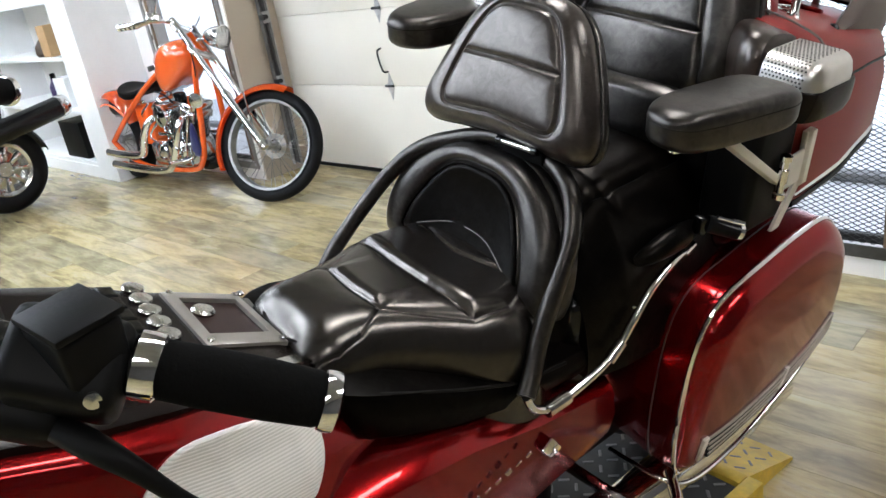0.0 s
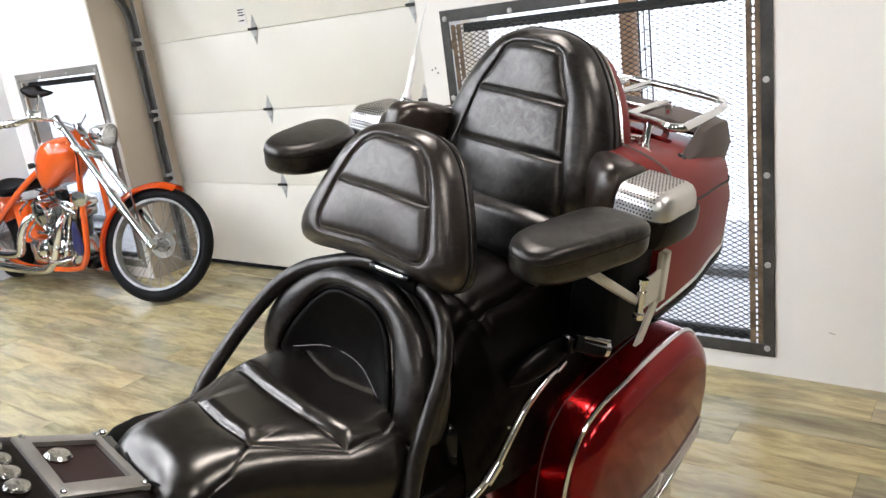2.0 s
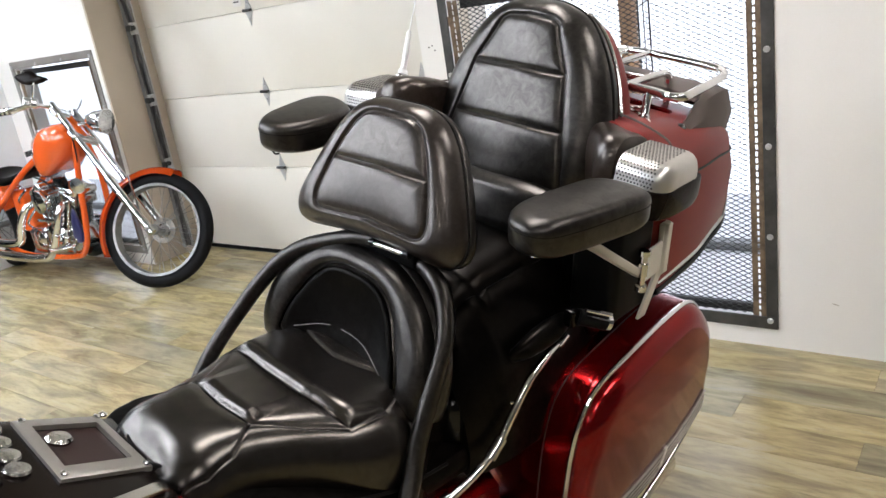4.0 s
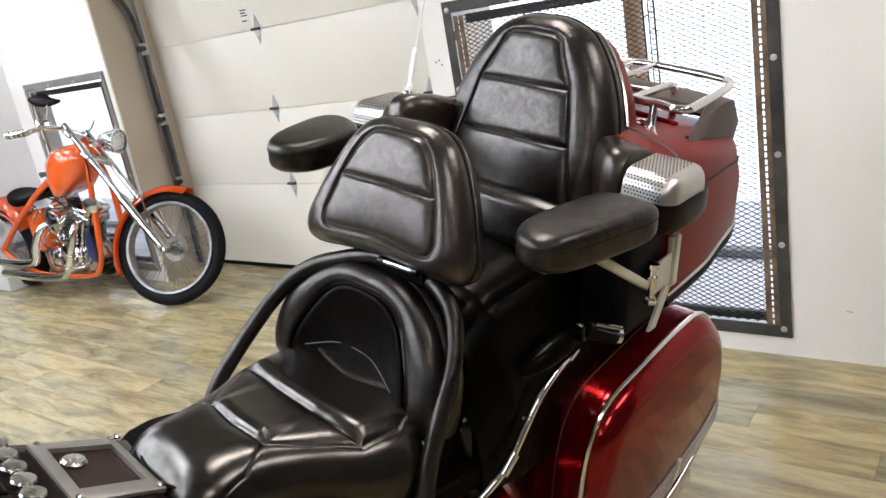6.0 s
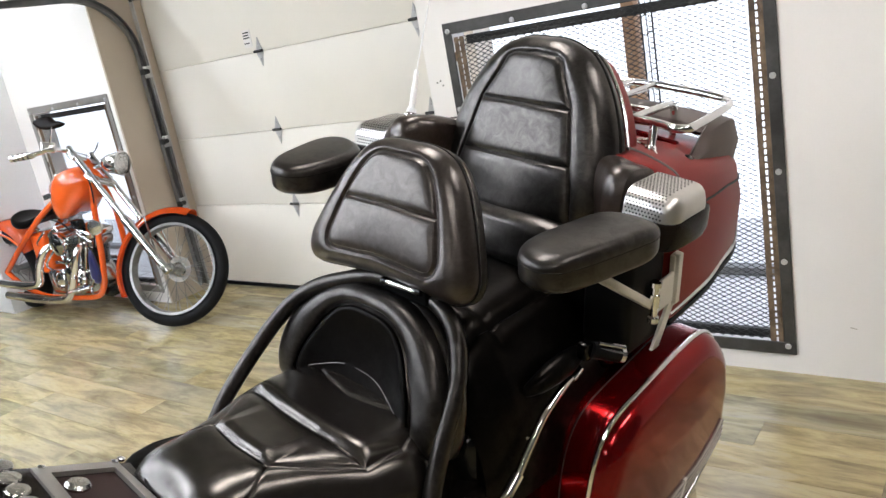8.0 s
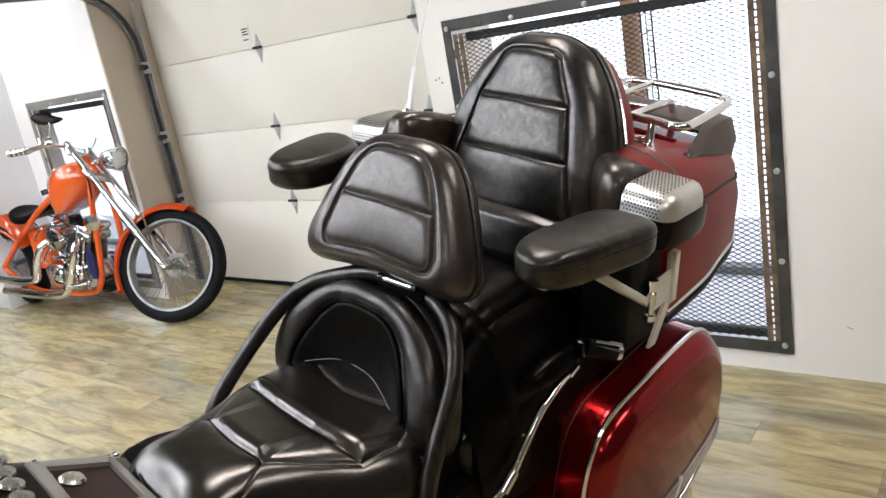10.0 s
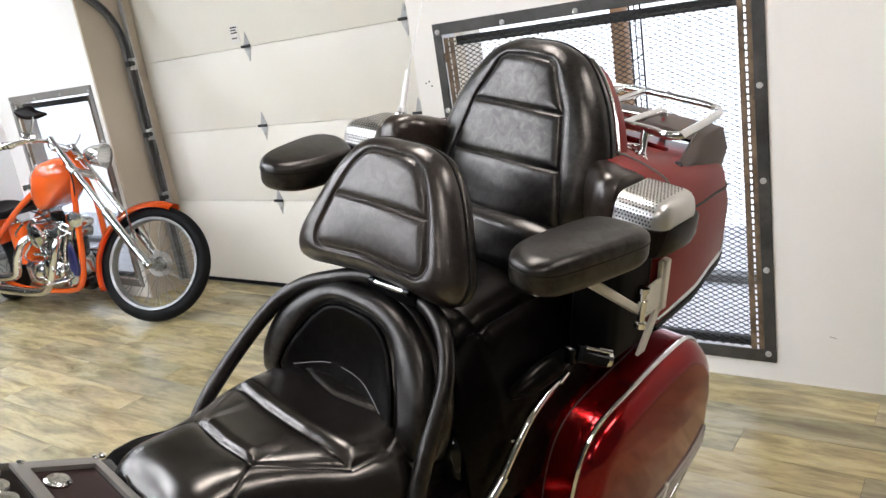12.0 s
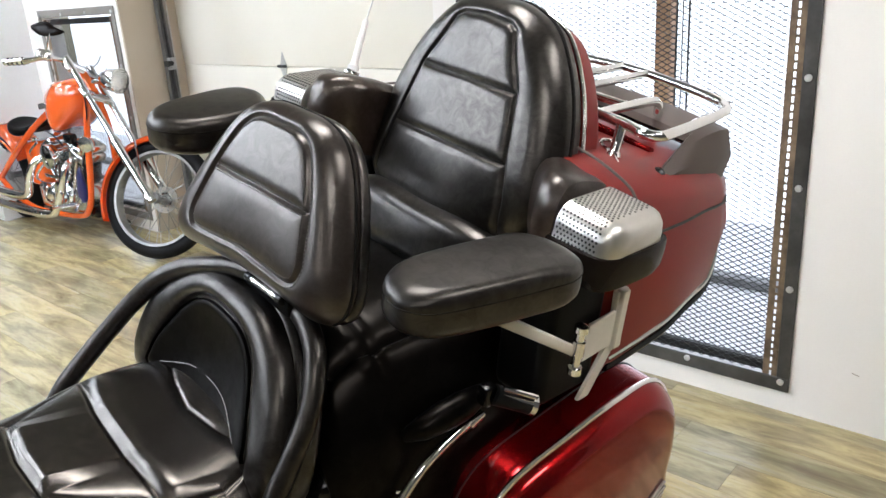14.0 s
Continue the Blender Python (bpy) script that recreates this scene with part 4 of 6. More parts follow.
for s in (1, -1):
    sp = empty("speaker_pod", None, bike)
    lift = Matrix.Translation((0.305, 0.386, 0.944)) @ Matrix.Scale(0.93, 4) @ Matrix.Translation((-0.305, -0.39, -0.935)) if s > 0 else Matrix.Translation((-0.311, 0.327, 0.970)) @ Matrix.Diagonal((1.08, 0.95, 0.95, 1)) @ Matrix.Translation((0.31, -0.39, -0.93))
    sp["label"] = "black speaker pod with a perforated chrome grille"
    gr = loft([[Vector((x, y, z - 0.05 * (x - 0.30))) for y, z in grille_path(40, i)[0]] for x, i in ((0.258, 0.012), (0.2585, 0.004), (0.261, 0.0), (0.30, 0.0), (0.335, 0.0), (0.345, 0.002), (0.353, 0.007), (0.358, 0.014), (0.361, 0.023))])
    bm = loft([[Vector((0.30 + (p.x - 0.30) * k, 0.39 + (p.y - 0.39) * k, z)) for p in spline([(0.252, 0.325, 0), (0.268, 0.312, 0), (0.33, 0.312, 0), (0.358, 0.328, 0), (0.366, 0.39, 0), (0.362, 0.455, 0), (0.335, 0.472, 0), (0.27, 0.472, 0), (0.250, 0.455, 0)], 5, True)] for z, k in ((0.868, 0.80), (0.872, 0.92), (0.885, 0.985), (0.905, 1.0), (0.920, 1.0), (0.924, 0.985), (0.925, 0.93))])
    tr = loft([[Vector((x, 0.395 + (p.x - 0.395) * k + dy, 0.925 + (p.y - 0.925) * k + dz)) for p in spline([(0.325, 0.87, 0), (0.314, 0.92, 0), (0.326, 0.975, 0), (0.355, 0.996, 0), (0.42, 0.984, 0), (0.445, 0.965, 0), (0.45, 0.93, 0), (0.45, 0.87, 0), (0.40, 0.855, 0)], 4, True)] for x, k, dy, dz in (((0.13, 0.90, 0.075, 0.004), (0.17, 0.94, 0.050, 0.004), (0.194, 0.96, 0.030, 0.004)) if s > 0 else ((0.178, 0.86, 0.05, -0.012), (0.186, 0.93, 0.040, -0.004), (0.198, 0.98, 0.026, 0.0))) + ((0.208, 0.99, 0.014, 0.003), (0.220, 1.0, 0.006, 0.002), (0.240, 0.99, 0.005, 0.001), (0.252, 0.94, 0.007, 0.0), (0.257, 0.82, 0.010, -0.004))])
    for name, m, mt in (("housing", bm, PLASTIC_BROWN), ("grille", gr, SPEAKER), ("arm_cover", tr, LEATHER_WORN)):
        if s < 0:
            bmesh.ops.scale(m, vec=(-1, 1, 1), verts=m.verts)
        m.transform(lift)
        part(name, m, mt, sp)
    dense, total = grille_path(400)
    for j in range(int(total * 0.86 / 0.0066)):
        k = int((0.006 + 0.0066 * j) / total * 399)
        (ya, za), (yb, zb2) = dense[max(0, k - 2)], dense[min(399, k + 2)]
        nrm = Vector((0, -(zb2 - za), yb - ya)).normalized()
        for i in range(11):
            hx = 0.2655 + 0.0066 * i + (0.0033 if j % 2 else 0)
            ob = new("hole", HOLE_MESH)
            ob.parent = sp
            ob.matrix_basis = lift @ Matrix.Translation((s * hx, dense[k][0], dense[k][1] - 0.05 * (hx - 0.30))) @ axis_turn(nrm)
AN0, AN1 = Vector((-0.350, 0.431, 0.992)), Vector((-0.373, 0.478, 1.082))
an_dir = (AN1 - AN0).normalized()
antenna = part("antenna", lathe([(0.011, 0.0), (0.011, 0.012), (0.0075, 0.016), (0.0068, 0.022), (0.0068, 0.066), (0.0058, 0.070), (0.0058, 0.098), (0.0030, 0.104)], AN0, an_dir, 14), SHELF_PAINT, bike, "white antenna base")
part("whip", rod(AN0 + an_dir * 0.10, AN0 + an_dir * 0.80 + Vector((0.02, 0.03, 0)), 0.0015, 6), SHELF_PAINT, antenna)
part("collar", lathe([(0.016, 0), (0.016, 0.005), (0.012, 0.009)], AN0 - an_dir * 0.006, an_dir, 16), CHROME_DULL, antenna)

# trunk
TR = [
    (0.42, 0.652, 0.290, 0.985, 1.01),
    (0.47, 0.650, 0.300, 0.985, 1.005),
    (0.60, 0.672, 0.304, 0.965, 0.985),
    (0.72, 0.706, 0.296, 0.950, 0.968),
    (0.785, 0.745, 0.270, 0.935, 0.952),
    (0.812, 0.785, 0.235, 0.915, 0.935),
]
rings_ = []
for b, zb, w, zs, zt in TR:
    loop = [(0.0, zb - 0.004), (w - 0.10, zb - 0.002), (w - 0.03, zb + 0.006), (w - 0.006, zb + 0.028), (w, zb + 0.06), (w + 0.002, (zb + zs) / 2), (w - 0.008, zs - 0.06), (w - 0.018, zs - 0.025), (w - 0.05, zs), (w - 0.12, zs + (zt - zs) * 0.7), (0.0, zt)]
    loop = loop + [(-x, z) for x, z in reversed(loop[1:-1])]
    rings_.append([Vector((p.x, b, p.y)) for p in spline([(x, z, 0) for x, z in loop], 3, True)])


def trunk_side(b, z):
    """A point on the trunk's left side."""
    zb, w, zs = (float(np.interp(b, [q[0] for q in TR], [q[i] for q in TR])) for i in (1, 2, 3))
    x = float(np.interp(z, (zb, zb + 0.006, zb + 0.028, zb + 0.06, (zb + zs) / 2, zs - 0.06, zs - 0.025, zs), (w - 0.06, w - 0.03, w - 0.006, w, w + 0.003, w - 0.008, w - 0.018, w - 0.05)))
    return (x, b, z)


trunk = part("trunk", loft(rings_), MAROON, bike, "maroon plastic luggage trunk with chrome trim")
sym("trim_strip", lambda: tube([trunk_side(b, np.interp(b, [q[0] for q in TR], [q[1] for q in TR]) + 0.048) for b in (0.46, 0.53, 0.60, 0.66, 0.72, 0.77, 0.80)], 0.005, 8), CHROME, "", trunk)
sym("lower_gap", lambda: tube([trunk_side(b, np.interp(b, [q[0] for q in TR], [q[1] for q in TR]) + 0.030) for b in (0.46, 0.53, 0.60, 0.66, 0.72, 0.77, 0.80)], 0.0085, 8), PLASTIC, "", trunk)
sym("lower_strip", lambda: tube([trunk_side(b, np.interp(b, [q[0] for q in TR], [q[1] for q in TR]) + 0.014) for b in (0.46, 0.53, 0.60, 0.66, 0.72, 0.77, 0.80)], 0.0065, 8), CHROME, "", trunk)
sym("lid_seam", lambda: tube([trunk_side(b, z) for b, z in ((0.47, 0.895), (0.54, 0.896), (0.60, 0.897), (0.66, 0.897), (0.72, 0.894), (0.77, 0.888), (0.805, 0.88))], 0.0026, 6), HOLE, "", trunk)
sym("edge_strip", lambda: box((0.010, 0.026, 0.105), (0.304, 0.452, 0.778), 0.002, 2, Matrix.Rotation(radians(4), 4, "X")), IVORY, "pale metal edge strip", trunk)
part("front_cover", span((-0.25, 0.33, 0.60), (0.25, 0.44, 0.84), 0.03, 3), PLASTIC, trunk)
sym("cover_trim", lambda: tube([(0.12, 0.470, 1.013), (0.168, 0.454, 1.009), (0.220, 0.453, 1.001), (0.262, 0.451, 0.990), (0.286, 0.450, 0.980), (0.298, 0.450, 0.968)], 0.0022, 8), TAUPE, "thin taupe trim along the trunk front", trunk)


# spoiler wing over the lid, with its two side fins
def fin():
    secs = []
    for y, x0, x1, zl, zh in ((0.566, 0.246, 0.256, 0.952, 0.968), (0.60, 0.240, 0.259, 0.945, 0.985), (0.64, 0.234, 0.262, 0.938, 1.002), (0.68, 0.226, 0.264, 0.932, 1.012), (0.72, 0.218, 0.264, 0.926, 1.014), (0.752, 0.215, 0.262, 0.922, 1.010), (0.762, 0.22, 0.258, 0.926, 1.0)):
        loop = [(x1 - 0.002, zl), (x1 + 0.004, (zl + zh) / 2), (x1 - 0.010, zh - 0.004), (x0 + 0.008, zh), (x0, zh - 0.012), (x1 - 0.022, zl)]
        secs.append([Vector((x, y, z)) for x, z in loop])
    return loft(secs)


sym("spoiler_fin", fin, TAUPE, "taupe plastic spoiler fin", trunk)
part("spoiler_wing", loft([[Vector((x, y, z - 0.25 * x * x)) for y, z in ((0.685, 0.998), (0.692, 1.008), (0.74, 1.016), (0.778, 1.012), (0.785, 1.004), (0.74, 0.996))] for x in (-0.235, -0.16, -0.08, 0.0, 0.08, 0.16, 0.235)]), TAUPE, trunk, "taupe plastic spoiler wing")
part("wing_lining", loft([[Vector((x, y, z - 0.25 * x * x)) for y, z in ((0.690, 0.990), (0.684, 0.996), (0.74, 0.994), (0.775, 1.001), (0.74, 0.985))] for x in (-0.22, -0.11, 0.0, 0.11, 0.22)]), PLASTIC_BROWN, trunk)
sym("fin_bolt", lambda: lathe([(0.010, 0), (0.011, 0.006), (0.006, 0.012), (0, 0.013)], (0.248, 0.572, 0.962), (0.5, -0.5, 0.7), 12), PLASTIC, "", trunk)
sym("fin_pin", lambda: lathe([(0.006, 0), (0.006, 0.008), (0, 0.010)], (0.226, 0.668, 1.008), (-0.2, -0.6, 0.7), 10), CHROME, "", trunk)
part("lid_rib", tube([(-0.20, 0.62, 0.972), (-0.10, 0.615, 0.984), (0.0, 0.612, 0.988), (0.10, 0.615, 0.984), (0.20, 0.62, 0.972)], 0.009, 8), RED, trunk)

# luggage rack
rack = empty("luggage_rack", None, bike)
rack["label"] = "chrome tube luggage rack on the trunk lid"
RZ = 1.034
HALF = [(0.0, 0.545), (0.12, 0.545), (0.205, 0.535), (0.24, 0.522), (0.262, 0.535), (0.262, 0.575), (0.254, 0.66), (0.244, 0.735), (0.228, 0.772), (0.195, 0.797), (0.10, 0.822), (0.0, 0.835)]
part("rail", tube([(x, y, RZ) for x, y in HALF] + [(-x, y, RZ) for x, y in reversed(HALF[1:-1])], 0.0082, 10, 5, True), CHROME, rack)
for x in (-0.145, 0.145):
    part("inner_tube", tube([(x, 0.545, RZ), (x, 0.60, RZ + 0.001), (x, 0.67, RZ), (x * 0.99, 0.695, RZ - 0.004), (x * 0.99, 0.708, RZ - 0.02), (x * 0.99, 0.712, 0.955)], 0.0078, 10), CHROME, rack)
for x in (-0.035, 0.035):
    part("inner_tube", rod((x, 0.548, RZ), (x * 0.8, 0.832, RZ), 0.0072), CHROME, rack)
part("cross_tube", rod((-0.145, 0.625, RZ - 0.002), (0.145, 0.625, RZ - 0.002), 0.0066), CHROME, rack)
for x, y in ((0.195, 0.535), (-0.195, 0.535), (0.09, 0.545), (-0.09, 0.545)):
    part("rack_leg", tube([(x, y, RZ - 0.004), (x * 1.01, y - 0.008, RZ - 0.03), (x * 1.02, y - 0.016, 0.985), (x * 1.02, y - 0.016, 0.972)], [0.0085, 0.008, 0.009, 0.0125], 10), CHROME, rack)
    part("leg_ball", lathe([(0.0, -0.013), (0.010, -0.008), (0.013, 0.0), (0.010, 0.008), (0.0, 0.012)], (x * 1.02, y - 0.016, 0.986), (0, 0, 1), 14), CHROME, rack)
sym("wire_clip", lambda: tube([(0.225, 0.50, 0.985), (0.20, 0.515, 0.992), (0.165, 0.535, 0.992), (0.15, 0.56, 0.99), (0.17, 0.585, 0.986)], 0.003, 6), CHROME, "", rack)

# saddlebags
LID = [(0.188, 0.215), (0.174, 0.30), (0.176, 0.40), (0.185, 0.48), (0.210, 0.545), (0.26, 0.583), (0.36, 0.602), (0.48, 0.618), (0.575, 0.617), (0.635, 0.565), (0.662, 0.48), (0.678, 0.40), (0.690, 0.345), (0.672, 0.300), (0.58, 0.245), (0.46, 0.203), (0.32, 0.185), (0.22, 0.188)]
lid_loop = [(p.x, p.y) for p in spline([(b, c, 0) for b, c in LID], 6, True)]


def lid_place(u, v, h):
    """The lid's face leans in towards its foot, so that it mirrors the floor."""
    return Vector((0.351 + h + 0.07 * min(0, v - 0.47) - 0.10 * max(0, v - 0.53), u, v))


lid_height = cushion_height(lid_loop, 0.034, 0.016, (), 0.01, 0.01)


def on_lid(u, v, h=0.0):
    return lid_place(u, v, lid_height(u, v) + h)


def bag_lid():
    return cushion(lid_loop, lid_place, 0.050, 0.034, 0.016, rings=40, under=0.001)


def bag_body():
    rings_ = []
    for x, k in ((0.12, 0.93), (0.17, 0.975), (0.24, 0.998), (0.311, 1.0)):
        rings_.append([Vector((x, 0.44 + (u - 0.44) * k, 0.40 + (v - 0.40) * k)) for u, v in lid_loop])
    return loft(rings_)


for s in (1, -1):
    bag = empty("saddlebag", None, bike)
    bag["label"] = "candy red hard saddlebag with chrome trim and slats"
    items = [("body", bag_body(), RED), ("lid", bag_lid(), RED), ("trim", tube([(0.314, u, v) for u, v in lid_loop], 0.0048, 8, 1, True), CHROME)]
    items.append(("seam", tube([(0.255, u, v) for u, v in lid_loop], 0.0016, 6, 1, True), HOLE))
    for i in range(4):
        dy, dz = 0.007 * i, -0.0172 * i
        line = [(0.232 + dy, 0.284 + dz), (0.30 + dy, 0.290 + dz), (0.40 + dy, 0.303 + dz), (0.50 + dy, 0.325 + dz), (0.58 + dy, 0.352 + dz), (0.645 + dy * 0.6, 0.381 + dz)]
        items.append(("slat", tube([on_lid(u, v, 0.0025) for u, v in line], 0.0030, 8, 3), STEEL_SATIN))
        # Black tubes paint in the shade of the gaps under the slats.
        items.append(("slat_gap", tube([on_lid(u, v - 0.0085, -0.0010) for u, v in line], 0.0052, 6, 3), PLASTIC_MATT))
    for u, v, sx in ((0.226, 0.262, 0.017), (0.483, 0.297, 0.012)):
        items.append(("slat_end", box((0.008, sx, 0.060), on_lid(u, v, 0.001), 0.002, 2, Matrix.Rotation(radians(8), 4, "Y")), IVORY))
    items.append(("lower_rail", tube([(0.18, 0.165, 0.178), (0.25, 0.163, 0.188), (0.305, 0.168, 0.193), (0.330, 0.195, 0.180), (0.336, 0.26, 0.166), (0.337, 0.36, 0.172), (0.336, 0.46, 0.196), (0.335, 0.57, 0.240), (0.333, 0.66, 0.292), (0.330, 0.695, 0.325)], 0.0052, 10), CHROME))
    for name, m, mt in items:
        if s < 0:
            bmesh.ops.scale(m, vec=(-1, 1, 1), verts=m.verts)
        part(name, m, mt, bag)

# side panel, tank and frame covers
def side_panel():
    sec = []
    for b, zt, zb, x in ((-0.75, 0.50, 0.30, 0.21), (-0.55, 0.53, 0.28, 0.235), (-0.40, 0.535, 0.27, 0.24), (-0.25, 0.51, 0.26, 0.235), (-0.10, 0.465, 0.26, 0.23), (0.02, 0.44, 0.27, 0.225), (0.10, 0.42, 0.28, 0.22)):
        sec.append([Vector(q) for q in ((x - 0.08, b, zt + 0.012), (x - 0.03, b, zt + 0.006), (x, b, zt - 0.02), (x + 0.008, b, (zt + zb) / 2), (x, b, zb + 0.02), (x - 0.08, b, zb))])
    return loft(sec)


sym("side_cover", side_panel, RED, "candy red side cover")
part("tail_cover", span((-0.20, 0.0, 0.42), (0.20, 0.60, 0.62), 0.03, 3), PLASTIC, bike)
# tank cover with its brown top panel
def top_z(b):
    return 0.662 - 0.4 * (b + 0.435)


rings_ = []
for b, k in ((-0.92, 0.9), (-0.86, 1.0), (-0.72, 1.0), (-0.60, 0.98), (-0.50, 0.88), (-0.43, 0.72), (-0.36, 0.62)):
    zt = top_z(b)
    loop = [(0, 0.45), (0.20 * k, 0.45), (0.25 * k, 0.49), (0.25 * k, 0.55), (0.205 * k, zt - 0.045), (0.165 * k, zt - 0.006), (0.0, zt)]
    loop = loop + [(-x, z) for x, z in reversed(loop[1:-1])]
    rings_.append([Vector((p.x, b, p.y)) for p in spline([(x, z, 0) for x, z in loop], 5, True)])
tank_cover = part("tank_cover", loft(rings_), RED, bike, "dark red tank cover")


def on_top(x, b, h=0.0):
    n = Vector((0, 0.371, 0.928))
    return Vector((x, b, top_z(b))) + n * h


def top_pad(pts, thick, lift, edge, n=1):
    loop = [(p.x, p.y) for p in spline([(x, b, 0) for x, b in pts], n, True)] if n > 1 else pts
    dense = []
    for (x0, y0), (x1, y1) in zip(loop, loop[1:] + loop[:1]):
        dense += [(x0 + (x1 - x0) * k / 4, y0 + (y1 - y0) * k / 4) for k in range(4)]
    return cushion(dense, lambda u, v, h: on_top(u, v, lift + h), thick, edge, 0.0, rings=6, under=0.002)


top_panel = part("top_panel", top_pad([(-0.128, -0.408), (0.100, -0.425), (0.150, -0.63), (0.168, -0.73), (0.17, -0.88), (-0.20, -0.88), (-0.192, -0.62), (-0.171, -0.574)], 0.05, 0.012, 0.008), PLASTIC_BROWN, bike, "glossy dark brown tank-top panel")
PK = ((-0.136, -0.540), (-0.117, -0.434), (0.040, -0.432), (0.030, -0.541))
IN = ((-0.110, -0.524), (-0.096, -0.446), (0.012, -0.446), (0.004, -0.527))
frame_bm = bmesh.new()
fo = [[on_top(x, b, h) for x, b in ring_] for ring_, h in ((PK, 0.010), (PK, 0.017), (((-0.131, -0.535), (-0.113, -0.439), (0.035, -0.437), (0.026, -0.536)), 0.0195), (IN, 0.0195), (IN, 0.012))]
loft(fo, cap=False, bm=frame_bm)
part("pocket_frame", frame_bm, FRAME_GREY, top_panel, "silver pocket door frame")
part("pocket_door", top_pad([(x, b) for x, b in IN], 0.006, 0.0135, 0.002), POCKET, top_panel, "dark brown pocket door")
part("pocket_knob", lathe([(0.017, 0), (0.018, 0.004), (0.014, 0.008), (0.0, 0.009)], on_top(-0.070, -0.505, 0.0135), (0, 0.371, 0.928), 24), KNOB, top_panel)
for x, b in ((-0.128, -0.530), (-0.111, -0.440), (0.033, -0.438), (0.022, -0.534)):
    part("screw", lathe([(0.005, 0), (0.005, 0.002), (0, 0.004)], on_top(x, b, 0.0195), (0, 0.371, 0.928), 10), CHROME, top_panel)
part("screw", lathe([(0.005, 0), (0.006, 0.004), (0, 0.007)], on_top(-0.125, -0.424, 0.012), (0, 0.371, 0.928), 10), CHROME, top_panel)
for i in range(5):
    part("control_knob", lathe([(0.0150, 0), (0.0165, 0.003), (0.0150, 0.006), (0.006, 0.0075), (0.0, 0.0070)], on_top(-0.157 + 0.036 * i, -0.569 - 0.001 * i, 0.012), (0, 0.371, 0.928), 22), KNOB, top_panel, "round brushed metal control knob")
for i in range(5):
    for j in range(2):
        x, b = -0.150 + 0.036 * i, -0.606 - 0.030 * j
        part("control_key", top_pad([(x - 0.015, b + 0.011), (x + 0.015, b + 0.011), (x + 0.015, b - 0.011), (x - 0.015, b - 0.011)], 0.006, 0.016, 0.002), PLASTIC, top_panel)
part("chrome_strip", top_pad([(0.072, -0.436), (0.094, -0.437), (0.140, -0.63), (0.120, -0.63)], 0.006, 0.016, 0.002), CHROME_DULL, top_panel)


# pleated silver knee panel on the left flank, mirrored
def flank(b, c, h=0.0):
    k = float(np.interp(b, (-0.86, -0.72, -0.60, -0.50, -0.43, -0.36), (1.0, 1.0, 0.98, 0.88, 0.72, 0.62)))
    u = (c - 0.55) / (top_z(b) - 0.595)
    x = k * (0.252 - 0.047 * u + 0.008 * math.sin(math.pi * min(1, max(0, u))))
    return Vector((x, b, c)) + Vector((0.92, 0, 0.39)) * h


def knee_panel():
    outl = [(p.x, p.y) for p in spline([(-0.70, 0.70, 0), (-0.64, 0.728, 0), (-0.55, 0.70, 0), (-0.475, 0.648, 0), (-0.462, 0.61, 0), (-0.50, 0.575, 0), (-0.58, 0.565, 0), (-0.70, 0.60, 0), (-0.735, 0.65, 0)], 5, True)]
    return cushion(outl, lambda u, v, h: flank(u, v, 0.007 + h), 0.01, 0.003, 0.001, rings=12, under=0.002)


sym("knee_panel", knee_panel, SILVER_PLEAT, "finely pleated silver knee panel", tank_cover)


